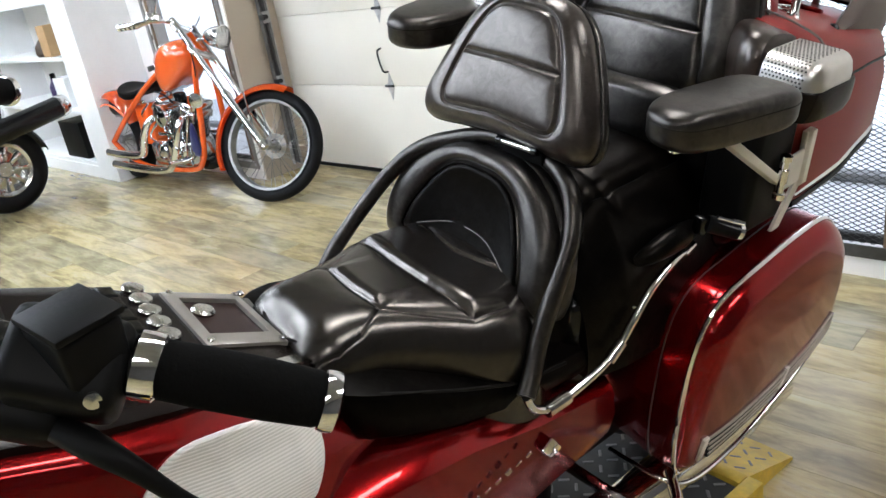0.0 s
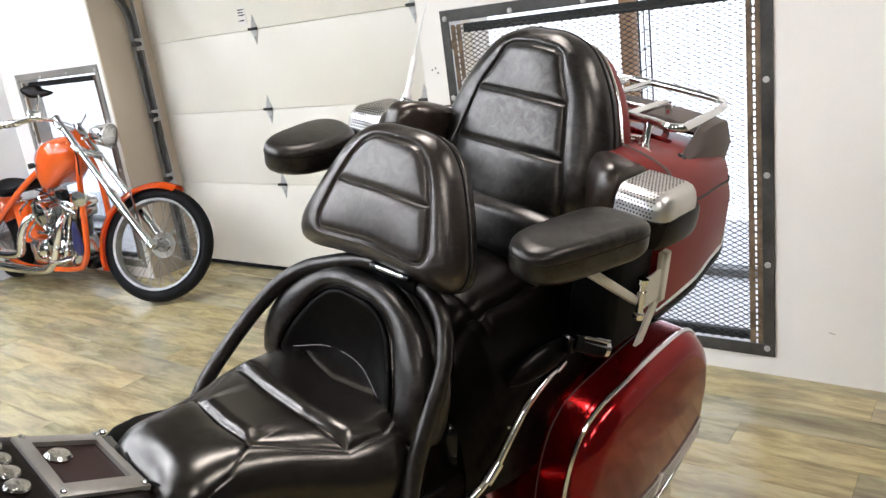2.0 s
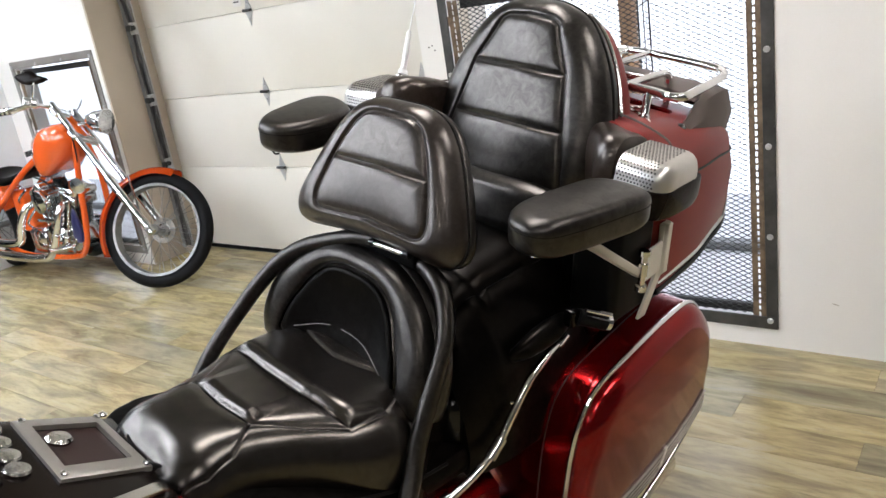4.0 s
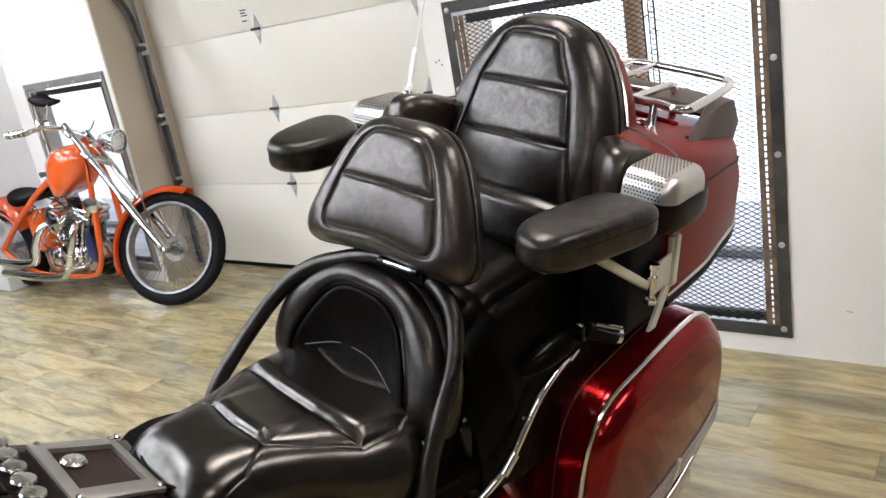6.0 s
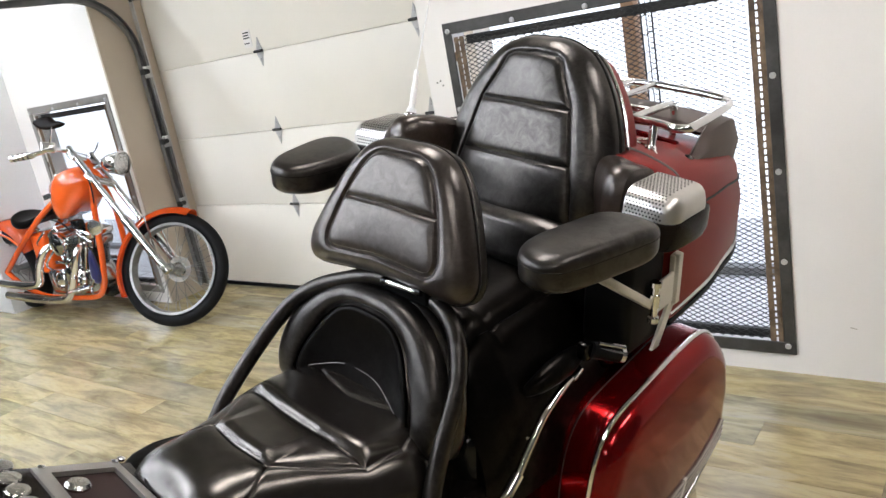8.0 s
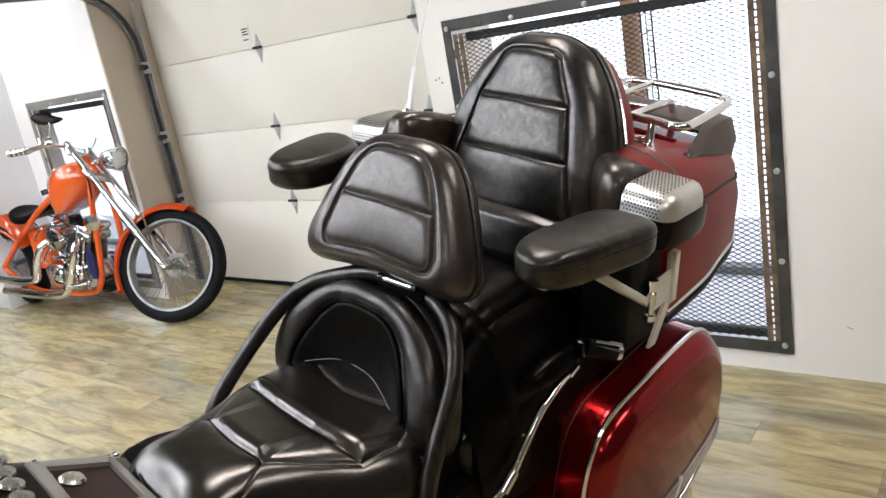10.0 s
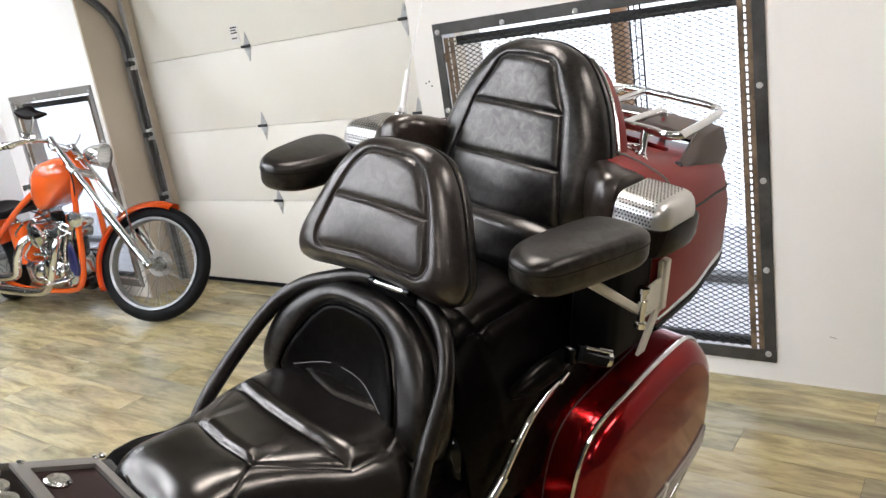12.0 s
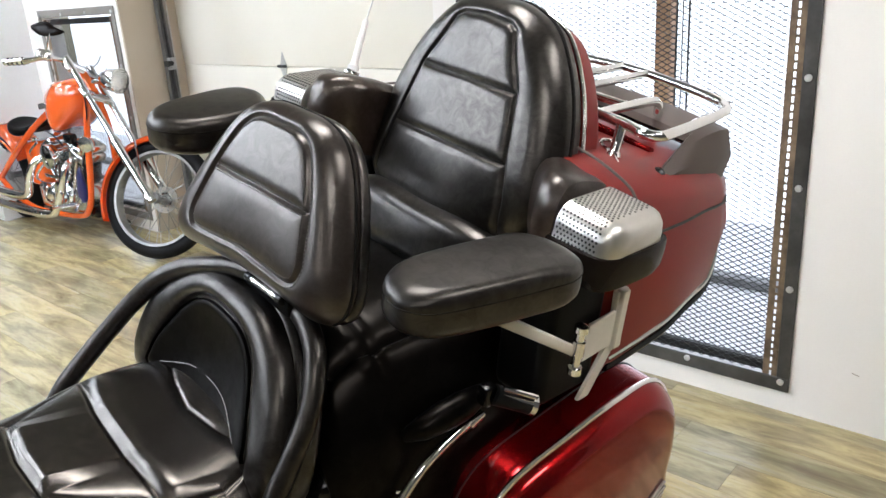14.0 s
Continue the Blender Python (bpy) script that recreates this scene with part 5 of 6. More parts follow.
# left and right handlebar ends with grips, rings, switch box and lever
GA, GB = Vector((0.395, -0.697, 1.002)), Vector((0.468, -0.592, 0.955))
gd = (GB - GA).normalized()
for s in (1, -1):
    hb = empty("handlebar_end", None, bike)
    hb["label"] = "black foam grip with chrome rings, switch box and lever"
    items = [
        ("grip", lathe([(0.019, 0.010), (0.0215, 0.016), (0.0225, 0.05), (0.0225, 0.09), (0.021, 0.126), (0.019, 0.130)], GA, gd, 24), GRIP_FOAM),
        ("grip_ring", lathe([(0.0205, -0.006), (0.0245, -0.003), (0.0250, 0.006), (0.0245, 0.013), (0.0205, 0.016)], GA, gd, 28), CHROME),
        ("grip_ring", lathe([(0.015, 0.128), (0.0222, 0.129), (0.0232, 0.133), (0.0225, 0.140), (0.014, 0.143), (0.0, 0.143)], GA, gd, 28), CHROME),
        ("switch_box", box((0.066, 0.066, 0.080), GA - gd * 0.045 + Vector((-0.004, -0.004, -0.012)), 0.012, 3, axis_turn(gd)), PLASTIC_MATT),
        ("switch_wing", box((0.060, 0.050, 0.070), GA - gd * 0.075 + Vector((-0.012, -0.012, -0.050)), 0.014, 3, axis_turn(gd)), PLASTIC_MATT),
        ("reservoir", box((0.048, 0.046, 0.040), (0.382, -0.728, 1.030), 0.005, 3, Matrix.Rotation(radians(16), 4, "Z")), PLASTIC_MATT),
        ("reservoir_lid", box((0.052, 0.050, 0.006), (0.382, -0.728, 1.053), 0.002, 2, Matrix.Rotation(radians(16), 4, "Z")), PLASTIC_MATT),
        ("bar_tube", tube([GA - gd * 0.02, GA - gd * 0.10, GA - gd * 0.16 + Vector((-0.03, 0, -0.02)), Vector((0.20, -0.83, 0.93)), Vector((0.10, -0.86, 0.90))], 0.012, 12), PLASTIC),
        ("lever", tube([GA + Vector((-0.075, -0.085, -0.030)), GA + Vector((-0.03, -0.065, -0.034)), GA + Vector((0.018, -0.041, -0.044)), GA + Vector((0.036, -0.026, -0.060)), GA + Vector((0.051, -0.006, -0.090)), GA + Vector((0.066, 0.024, -0.127))], [0.004, 0.010, 0.011, 0.009, 0.007, 0.006, 0.005], 12), PLASTIC_MATT),
        ("switch_button", lathe([(0.007, 0), (0.006, 0.006), (0, 0.007)], GA - gd * 0.035 + Vector((0.034, -0.01, -0.01)), (1, -0.3, 0.2), 12), CHROME_DULL),
    ]
    for name, m, mt in items:
        if s < 0:
            bmesh.ops.scale(m, vec=(-1, 1, 1), verts=m.verts)
        part(name, m, mt, hb)
part("console_post", tube([(0, -0.80, 0.80), (0, -0.86, 0.86), (0, -0.88, 0.90)], [0.09, 0.08, 0.11], 18), PLASTIC, bike)


# chrome rails from the grab bar foot along the seat to the passenger pegs
def chrome_rail():
    return tube([(0.243, -0.150, 0.545), (0.246, -0.135, 0.515), (0.25, -0.10, 0.500), (0.25, -0.04, 0.503), (0.25, 0.02, 0.517), (0.25, 0.06, 0.540), (0.25, 0.092, 0.578), (0.247, 0.14, 0.622), (0.242, 0.20, 0.645), (0.238, 0.245, 0.652)], 0.0075, 10)


sym("side_rail", chrome_rail, CHROME, "chrome seat rail")
sym("rail_sleeve", lambda: rod((0.2505, -0.112, 0.500), (0.2515, -0.065, 0.502), 0.0125, 16), CHROME)
sym("rail_joint", lambda: rod((0.250, 0.035, 0.520), (0.2505, 0.065, 0.545), 0.0105, 12), CHROME)
sym("rail_clamp", lambda: rod((0.240, 0.225, 0.646), (0.238, 0.252, 0.655), 0.0095, 12), CHROME)
sym("rail_bolt", lambda: tube([(0.25, 0.11, 0.595), (0.244, 0.104, 0.593), (0.239, 0.100, 0.592)], 0.003, 8), CHROME_DULL)

# passenger foot pegs, folded up
sym("passenger_peg", lambda: rod((0.265, 0.245, 0.708), (0.291, 0.290, 0.688), 0.015, 14), RUBBER)
for dz in (0.016, 0.004):
    sym("peg_strip", lambda: rod((0.277, 0.250, 0.708 + dz), (0.303, 0.293, 0.689 + dz), 0.004, 8), CHROME)
sym("peg_cap", lambda: rod((0.291, 0.290, 0.688), (0.295, 0.297, 0.685), 0.0165, 16), CHROME)
sym("peg_bracket", lambda: box((0.024, 0.022, 0.034), (0.256, 0.24, 0.705), 0.006), PLASTIC)

# leather side pads in front of the pegs
sym("side_pad", lambda: tube([(0.212, 0.128, 0.656), (0.226, 0.150, 0.669), (0.233, 0.180, 0.679), (0.235, 0.215, 0.683), (0.228, 0.258, 0.681)], [0.008, 0.017, 0.021, 0.021, 0.014], 16, 6), LEATHER_SIDE, "brown-black leather side pad")

# armrest pivots and pale brackets on the trunk's front
sym("pivot_bracket", lambda: box((0.006, 0.070, 0.062), (0.306, 0.408, 0.766), 0.002, 1, Matrix.Rotation(radians(4), 4, "X")), IVORY, "pale metal bracket")
sym("bracket_flange", lambda: box((0.014, 0.016, 0.100), (0.309, 0.448, 0.783), 0.002, 1), IVORY, "pale metal flange")
sym("lower_strap", lambda: loft([[Vector(q) for q in r] for r in ([(0.301, 0.432, 0.735), (0.307, 0.432, 0.735), (0.307, 0.456, 0.735), (0.301, 0.456, 0.735)], [(0.297, 0.392, 0.652), (0.303, 0.392, 0.652), (0.303, 0.416, 0.652), (0.297, 0.416, 0.652)])]), IVORY, "pale metal strap")
sym("trunk_pocket", lambda: span((0.20, 0.305, 0.665), (0.296, 0.432, 0.872), 0.018, 3), PLASTIC_MATT)

# badge strokes on the side cover
for i in range(8):
    b = -0.30 + 0.022 * i
    part("badge_stroke", box((0.003, 0.013, 0.004 + 0.004 * (i % 3)), (0.249, b, 0.395 + 0.0045 * i), 0.001, 1, Matrix.Rotation(radians(24), 4, "X")), CHROME_DULL, bike)
part("side_badge", box((0.006, 0.028, 0.045), (0.243, -0.085, 0.395), 0.003, 2, Matrix.Rotation(radians(35), 4, "X")), CHROME, bike)

# rear frame, engine block, wheels and stand
part("engine_block", span((-0.16, -0.62, 0.0), (0.16, 0.05, 0.42), 0.05, 3), PLASTIC_MATT, bike)
sym("cylinder_head", lambda: span((0.16, -0.58, 0.08), (0.27, -0.20, 0.26), 0.03, 3), ALUMINIUM)
sym("guard_bar", lambda: tube([(0.16, 0.02, 0.24), (0.30, 0.02, 0.255), (0.36, 0.05, 0.24), (0.37, 0.12, 0.21), (0.30, 0.20, 0.18)], 0.012, 10), CHROME, "chrome saddlebag guard bar")
sym("floor_board", lambda: box((0.11, 0.30, 0.025), (0.30, -0.08, 0.19), 0.008, 2), CHROME_DULL)
sym("swing_arm", lambda: span((0.09, 0.0, 0.12), (0.13, 0.66, 0.20), 0.015, 2), PLASTIC_MATT)
sym("muffler", lambda: tube([(0.22, 0.0, 0.06), (0.24, 0.25, 0.07), (0.25, 0.70, 0.10)], [0.03, 0.05, 0.045], 16), CHROME)
for b in (0.60, -1.08):
    w = empty("wheel", Matrix.Translation((0, b, 0.185)) @ axis_turn((1, 0, 0)), bike)
    part("tyre", ring(0.245, 0.065, seg=56, tseg=14), RUBBER, w)
    part("rim", lathe([(0.19, -0.05), (0.18, -0.04), (0.17, 0.0), (0.18, 0.04), (0.19, 0.05)], seg=48, cap=False), ALUMINIUM, w)
    part("hub", lathe([(0.05, -0.06), (0.06, -0.04), (0.06, 0.04), (0.05, 0.06)], seg=24), ALUMINIUM, w)
    for k in range(5):
        a = 2 * math.pi * k / 5
        part("spoke", tube([(0.05 * math.cos(a), 0.05 * math.sin(a), 0), (0.18 * math.cos(a + 0.12), 0.18 * math.sin(a + 0.12), 0)], [0.022, 0.016], 10, 4), ALUMINIUM, w)
sym("fork_leg", lambda: tube([(0.11, -1.08, 0.185), (0.11, -0.98, 0.50), (0.11, -0.89, 0.86)], 0.026, 14), CHROME)
part("fork_bridge", span((-0.13, -0.93, 0.84), (0.13, -0.83, 0.90), 0.02, 3), PLASTIC, bike)
part("side_stand", tube([(0.15, -0.30, 0.05), (0.24, -0.34, -0.06), (0.30, -0.36, -0.185)], 0.014, 10), STEEL, bike)

# ---- the orange chopper ----
RIM = surface("wheel_rim_metal", (0.27, 0.27, 0.265), 0.42, 0.35, 0.3, 9, 80, 0.1, rvary=0.03, spec=0.3)
LENS = surface("lamp_reflector", (0.55, 0.54, 0.51), 0.12, 1.0, 0.1, rvary=0.03)
CHOP = Matrix.Translation((-4.285, 2.34, 0)) @ Matrix.Rotation(radians(2.5), 4, "Z")
chop = empty("chopper_motorcycle", CHOP)
tagged(chop, "bright orange chopper with long chrome forks by the garage door", "motorcycle")


def spoked_wheel(name, at, axis, radius, tyre, count, parent, rim_mat):
    """A wire wheel: tyre, rim, hub and crossed spokes."""
    w = empty(name, Matrix.Translation(at) @ axis_turn(axis), parent)
    part("tyre", ring(radius - tyre, tyre, seg=64, tseg=14, flat=0.86), RUBBER, w)
    bm = lathe([(radius - 2 * tyre + 0.012, -0.036), (radius - 2 * tyre - 0.003, -0.034), (radius - 2 * tyre - 0.008, -0.012), (radius - 2 * tyre - 0.008, 0.012), (radius - 2 * tyre - 0.003, 0.034), (radius - 2 * tyre + 0.012, 0.036)], seg=64, cap=False)
    part("rim", bm, rim_mat, w)
    part("hub", lathe([(0.012, -0.075), (0.03, -0.07), (0.034, -0.05), (0.022, -0.04), (0.022, 0.04), (0.034, 0.05), (0.03, 0.07), (0.012, 0.075)], seg=20), RIM, w)
    part("brake_disc", lathe([(0.045, -0.057), (0.078, -0.057), (0.078, -0.052), (0.045, -0.052), (0.045, -0.057)], seg=40, cap=False), STEEL_SATIN, w)
    for k in range(count):
        a = 2 * math.pi * k / count
        s = 1 if k % 2 else -1
        b = a + s * (0.55 if (k // 2) % 2 else -0.55)
        part("spoke", rod((0.033 * math.cos(b), 0.033 * math.sin(b), s * 0.048), ((radius - 2 * tyre - 0.012) * math.cos(a), (radius - 2 * tyre - 0.012) * math.sin(a), s * 0.008), 0.0019, 5), RIM, w)
    return w


spoked_wheel("rear_wheel", (-0.905, 0, 0.32), (0, -1, 0), 0.32, 0.075, 36, chop, RIM)
AXLE = Vector((0.905, 0, 0.345))
STEM = Vector((0.27, 0, 1.09))
axis = (STEM - AXLE).normalized()
front = empty("fork_assembly", Matrix.Translation(STEM) @ Matrix.Rotation(radians(33), 4, axis) @ Matrix.Translation(-STEM), chop)
spoked_wheel("front_wheel", AXLE, (0, -1, 0), 0.345, 0.040, 40, front, RIM)
for s in (1, -1):
    part("fork_tube", rod(STEM + Vector((0.0, 0.105 * s, 0.02)), STEM.lerp(AXLE, 0.62) + Vector((0, 0.105 * s, 0)), 0.019, 14), CHROME, front)
    part("fork_slider", tube([STEM.lerp(AXLE, 0.58) + Vector((0, 0.105 * s, 0)), STEM.lerp(AXLE, 0.61) + Vector((0, 0.105 * s, 0)), STEM.lerp(AXLE, 0.64) + Vector((0, 0.105 * s, 0)), AXLE + Vector((0, 0.105 * s, 0)) - 0.03 * axis], [0.024, 0.031, 0.027, 0.024], 14, 4), CHROME_DULL, front)
for k in (0.05, 0.24):
    q = STEM.lerp(AXLE, k)
    part("fork_clamp", box((0.07, 0.27, 0.035), q, 0.012, 3, Matrix.Rotation(radians(40), 4, "Y")), CHROME, front)
part("axle", rod(AXLE + Vector((0, -0.135, 0)), AXLE + Vector((0, 0.135, 0)), 0.012), CHROME, front)


def fender(center, r, w, a0, a1, th=0.004):
    """A curved mudguard round a wheel that lies in the plane y = 0."""
    bm, rows = bmesh.new(), []
    for i in range(25):
        a = radians(a0 + (a1 - a0) * i / 24)
        row = []
        for j in range(13):
            u = -1 + 2 * j / 12
            rr = r - 0.045 * abs(u) ** 3
            row.append(bm.verts.new(Vector(center) + Vector((rr * math.cos(a), w * u, rr * math.sin(a)))))
        rows.append(row)
    grid_faces(bm, rows, False)
    bmesh.ops.solidify(bm, geom=bm.faces[:], thickness=th)
    return bm


part("front_fender", fender(AXLE, 0.375, 0.065, 70, 205), ORANGE, front, "slim orange front mudguard")
for s in (1, -1):
    part("fender_strut", rod(AXLE + Vector((-0.16, 0.066 * s, 0.32)), AXLE + Vector((-0.05, 0.10 * s, 0.06)), 0.006, 8), CHROME, front)
# headlamp
lampq = STEM.lerp(AXLE, 0.12) + Vector((0.20, 0, 0.01))
part("headlamp_shell", lathe([(0.015, -0.12), (0.04, -0.105), (0.062, -0.06), (0.073, 0.0), (0.077, 0.014), (0.078, 0.020), (0.072, 0.024)], lampq, (1.0, -0.06, -0.10), 28), CHROME, front)
part("headlamp_lens", lathe([(0.072, 0.024), (0.066, 0.010), (0.052, -0.012), (0.030, -0.030), (0.014, -0.034), (0.010, -0.015), (0.0, -0.012)], lampq, (1.0, -0.06, -0.10), 28), LENS, front)
part("lamp_bracket", rod(STEM.lerp(AXLE, 0.14), lampq + Vector((-0.10, 0, 0)), 0.014, 10), CHROME, front)
# handlebar
HB = [(0.006, -0.257, 1.03), (0.118, -0.232, 1.046), (0.205, -0.17, 1.088), (0.25, -0.08, 1.092), (0.265, 0.0, 1.088), (0.25, 0.08, 1.092), (0.205, 0.17, 1.088), (0.118, 0.232, 1.046), (0.006, 0.257, 1.03)]
part("handlebar", tube(HB, 0.0125, 12, 5), CHROME, front)
for s in (1, -1):
    part("grip", rod((0.13, s * 0.230, 1.049), (0.0, s * 0.259, 1.029), 0.020, 14), CHROME_DULL, front)
    for k in range(4):
        part("grip_ring", ring(0.0195, 0.0045, (0.025 + 0.026 * k, s * (0.2535 - 0.0058 * k), 1.033 + 0.004 * k), (1, -0.22 * s, 0.15), 16, 6), RUBBER, front)
    part("control_box", box((0.085, 0.06, 0.06), (0.195, s * 0.185, 1.098), 0.012, 3, Matrix.Rotation(radians(-35 * s), 4, "Z")), CHROME_DULL, front)
    part("lever", tube([(0.20, s * 0.20, 1.085), (0.13, s * 0.255, 1.05), (0.04, s * 0.285, 1.025)], [0.008, 0.006, 0.005], 8), CHROME, front)
    part("mirror_stem", tube([(0.21, s * 0.19, 1.11), (0.235, s * 0.215, 1.16), (0.245, s * 0.225, 1.21)], 0.005, 8), CHROME, front)
    mm = cushion([(p.x, p.y) for p in spline([(-0.09, 0.005, 0), (-0.05, 0.035, 0), (0.0, 0.045, 0), (0.04, 0.02, 0), (0.095, 0.0, 0), (0.04, -0.03, 0), (-0.04, -0.035, 0)], 5, True)], lambda u, v, h, s=s: Vector((0.225 + 0.95 * u + 0.31 * h, s * 0.225 + 0.31 * u - 0.95 * h, 1.235 + v)), 0.02, 0.012, 0.004, rings=8)
    if s < 0:
        part("mirror", mm, PLASTIC_BROWN, front, "dark handlebar mirror")
    else:
        mm.free()
# frame
for s in (1, -1):
    part("frame_rail", tube([(0.30, 0.02 * s, 0.98), (0.10, 0.07 * s, 0.88), (-0.28, 0.10 * s, 0.70), (-0.62, 0.115 * s, 0.50), (-0.905, 0.12 * s, 0.32)], 0.020, 12), ORANGE, chop)
    part("down_tube", tube([(0.36, 0.02 * s, 0.95), (0.36, 0.07 * s, 0.72), (0.31, 0.09 * s, 0.40), (0.25, 0.10 * s, 0.235), (0.10, 0.105 * s, 0.165), (-0.45, 0.11 * s, 0.150), (-0.75, 0.115 * s, 0.22), (-0.905, 0.12 * s, 0.32)], 0.019, 12), ORANGE, chop)
part("neck", rod(STEM.lerp(AXLE, 0.07), STEM.lerp(AXLE, 0.22), 0.026, 16), ORANGE, chop)
# tank
secs = []
for x, w, zb, zt in ((-0.09, 0.05, 0.72, 0.80), (-0.06, 0.10, 0.69, 0.90), (0.02, 0.135, 0.69, 0.975), (0.12, 0.145, 0.72, 1.012), (0.22, 0.125, 0.78, 1.015), (0.295, 0.075, 0.84, 0.99), (0.325, 0.03, 0.90, 0.96)):
    loop = [(0, zb), (w * 0.8, zb + 0.01), (w, (zb + zt) / 2), (w * 0.75, zt - 0.03), (0, zt), (-w * 0.75, zt - 0.03), (-w, (zb + zt) / 2), (-w * 0.8, zb + 0.01)]
    secs.append([Vector((x, p.x, p.y)) for p in spline([(a, b, 0) for a, b in loop], 4, True)])
tank = part("fuel_tank", loft(secs), ORANGE, chop, "orange teardrop fuel tank")
part("fuel_cap", lathe([(0.028, 0), (0.03, 0.012), (0.02, 0.02), (0, 0.022)], (0.05, -0.05, 0.975), (-0.2, -0.3, 1), 20), CHROME, tank)
part("tank_badge", box((0.10, 0.006, 0.035), (-0.005, -0.134, 0.86), 0.002, 1, Matrix.Rotation(radians(-8), 4, "Y")), CHROME_DULL, tank)
# seat and rear fender
so = [(p.x, p.y) for p in spline([(-0.68, 0.0, 0), (-0.63, 0.11, 0), (-0.50, 0.13, 0), (-0.34, 0.08, 0), (-0.26, 0.0, 0), (-0.34, -0.08, 0), (-0.50, -0.13, 0), (-0.63, -0.11, 0)], 5, True)]
part("saddle", cushion(so, lambda u, v, h: Vector((u, v, 0.69 + 0.075 * ((u + 0.45) / 0.22) ** 2 - 0.2 * (v * v) + h + 0.10 * (u + 0.5))), 0.05, 0.022, 0.006, rings=16), VINYL, chop, "black solo saddle")
part("rear_fender", fender((-0.905, 0, 0.32), 0.365, 0.105, 25, 190), ORANGE, chop, "wide orange rear mudguard")
part("fender_brace", tube([(-0.60, -0.118, 0.50), (-0.72, -0.125, 0.58), (-0.90, -0.12, 0.60), (-1.1, -0.115, 0.50), (-1.16, -0.11, 0.40)], 0.008, 8), ORANGE, chop)
part("oil_tank", span((-0.52, -0.09, 0.30), (-0.34, 0.09, 0.60), 0.035, 4), ORANGE, chop)
part("oil_cap", lathe([(0.02, 0), (0.02, 0.02), (0, 0.024)], (-0.42, -0.05, 0.60), (0, 0, 1), 16), CHROME, chop)
# engine: crankcase, two finned cylinders, heads, covers, primary
part("crankcase", box((0.40, 0.20, 0.22), (-0.02, 0, 0.27), 0.06, 4), ALUMINIUM, chop)
part("cam_cover", lathe([(0.105, 0), (0.105, 0.02), (0.09, 0.035), (0.0, 0.04)], (0.0, -0.10, 0.30), (0, -1, 0), 24), CHROME, chop)
part("timing_cover", lathe([(0.035, 0), (0.035, 0.02), (0.02, 0.026), (0, 0.027)], (0.04, -0.14, 0.29), (0, -1, 0), 20), CHROME, chop)
part("gearbox", box((0.24, 0.20, 0.20), (-0.30, 0, 0.25), 0.05, 4), ALUMINIUM, chop)
part("primary_cover", box((0.62, 0.05, 0.20), (-0.14, 0.15, 0.28), 0.024, 4), CHROME, chop)
for tilt, x in ((-23, 0.075), (23, -0.085)):
    cyl = empty("cylinder", Matrix.Translation((x, 0, 0.36)) @ Matrix.Rotation(radians(-tilt), 4, "Y"), chop)
    part("barrel", lathe([(0.058, 0), (0.058, 0.17)], seg=24), ALUMINIUM, cyl)
    for k in range(8):
        part("fin", lathe([(0.058, 0), (0.088, 0.001), (0.088, 0.006), (0.058, 0.007)], (0, 0, 0.02 + 0.019 * k), seg=28), ALUMINIUM, cyl)
    part("head", box((0.17, 0.17, 0.065), (0, 0, 0.205), 0.02, 3), ALUMINIUM, cyl)
    part("rocker_cover", box((0.15, 0.19, 0.055), (0, 0, 0.262), 0.02, 4), CHROME, cyl)
    for s in (-0.022, 0.022):
        part("pushrod_tube", rod((s, -0.095, -0.02), (s * 1.6, -0.085, 0.22), 0.009, 10), CHROME, cyl)
part("air_cleaner", lathe([(0.075, 0), (0.082, 0.02), (0.075, 0.05), (0.03, 0.062), (0, 0.064)], (-0.005, -0.13, 0.55), (0, -1, 0), 28), CHROME, chop)
part("carburettor", box((0.07, 0.10, 0.08), (-0.005, -0.085, 0.55), 0.015, 3), ALUMINIUM, chop)
part("regulator", box((0.10, 0.16, 0.07), (0.24, 0, 0.20), 0.012, 2), PLASTIC, chop)
part("horn", lathe([(0.03, 0), (0.05, 0.012), (0.05, 0.03), (0.0, 0.04)], (0.34, -0.07, 0.64), (0.4, -1, 0), 20), CHROME_DULL, chop)
part("blue_rag", cushion([(p.x, p.y) for p in spline([(-0.03, 0.0, 0), (0.02, 0.08, 0), (0.05, -0.06, 0), (0.02, -0.14, 0), (-0.05, -0.13, 0)], 4, True)], lambda u, v, h: Vector((0.25 + u, -0.13 - h, 0.42 + v)), 0.02, 0.01, 0.006, rings=8), surface("dark_blue_cover", (0.01, 0.012, 0.08), 0.4), chop, "dark blue plastic cover")
for pts in ([(-0.30, -0.10, 0.34), (-0.24, -0.16, 0.40), (-0.16, -0.15, 0.47), (-0.13, -0.10, 0.52)], [(0.02, -0.12, 0.24), (0.10, -0.17, 0.22), (0.20, -0.15, 0.27), (0.24, -0.10, 0.34)], [(-0.36, -0.11, 0.52), (-0.28, -0.15, 0.56), (-0.20, -0.13, 0.62)]):
    part("oil_line", tube(pts, 0.008, 8), CHROME_DULL, chop)
part("ignition_coil", box((0.09, 0.05, 0.06), (0.15, -0.08, 0.66), 0.010, 3), PLASTIC, chop)
part("gear_cover", lathe([(0.07, 0), (0.072, 0.018), (0.05, 0.03), (0.0, 0.034)], (-0.24, -0.10, 0.27), (0, -1, 0), 22), CHROME, chop)
part("rocker_shelf", box((0.26, 0.05, 0.025), (-0.01, -0.13, 0.42), 0.008, 2), CHROME_DULL, chop)
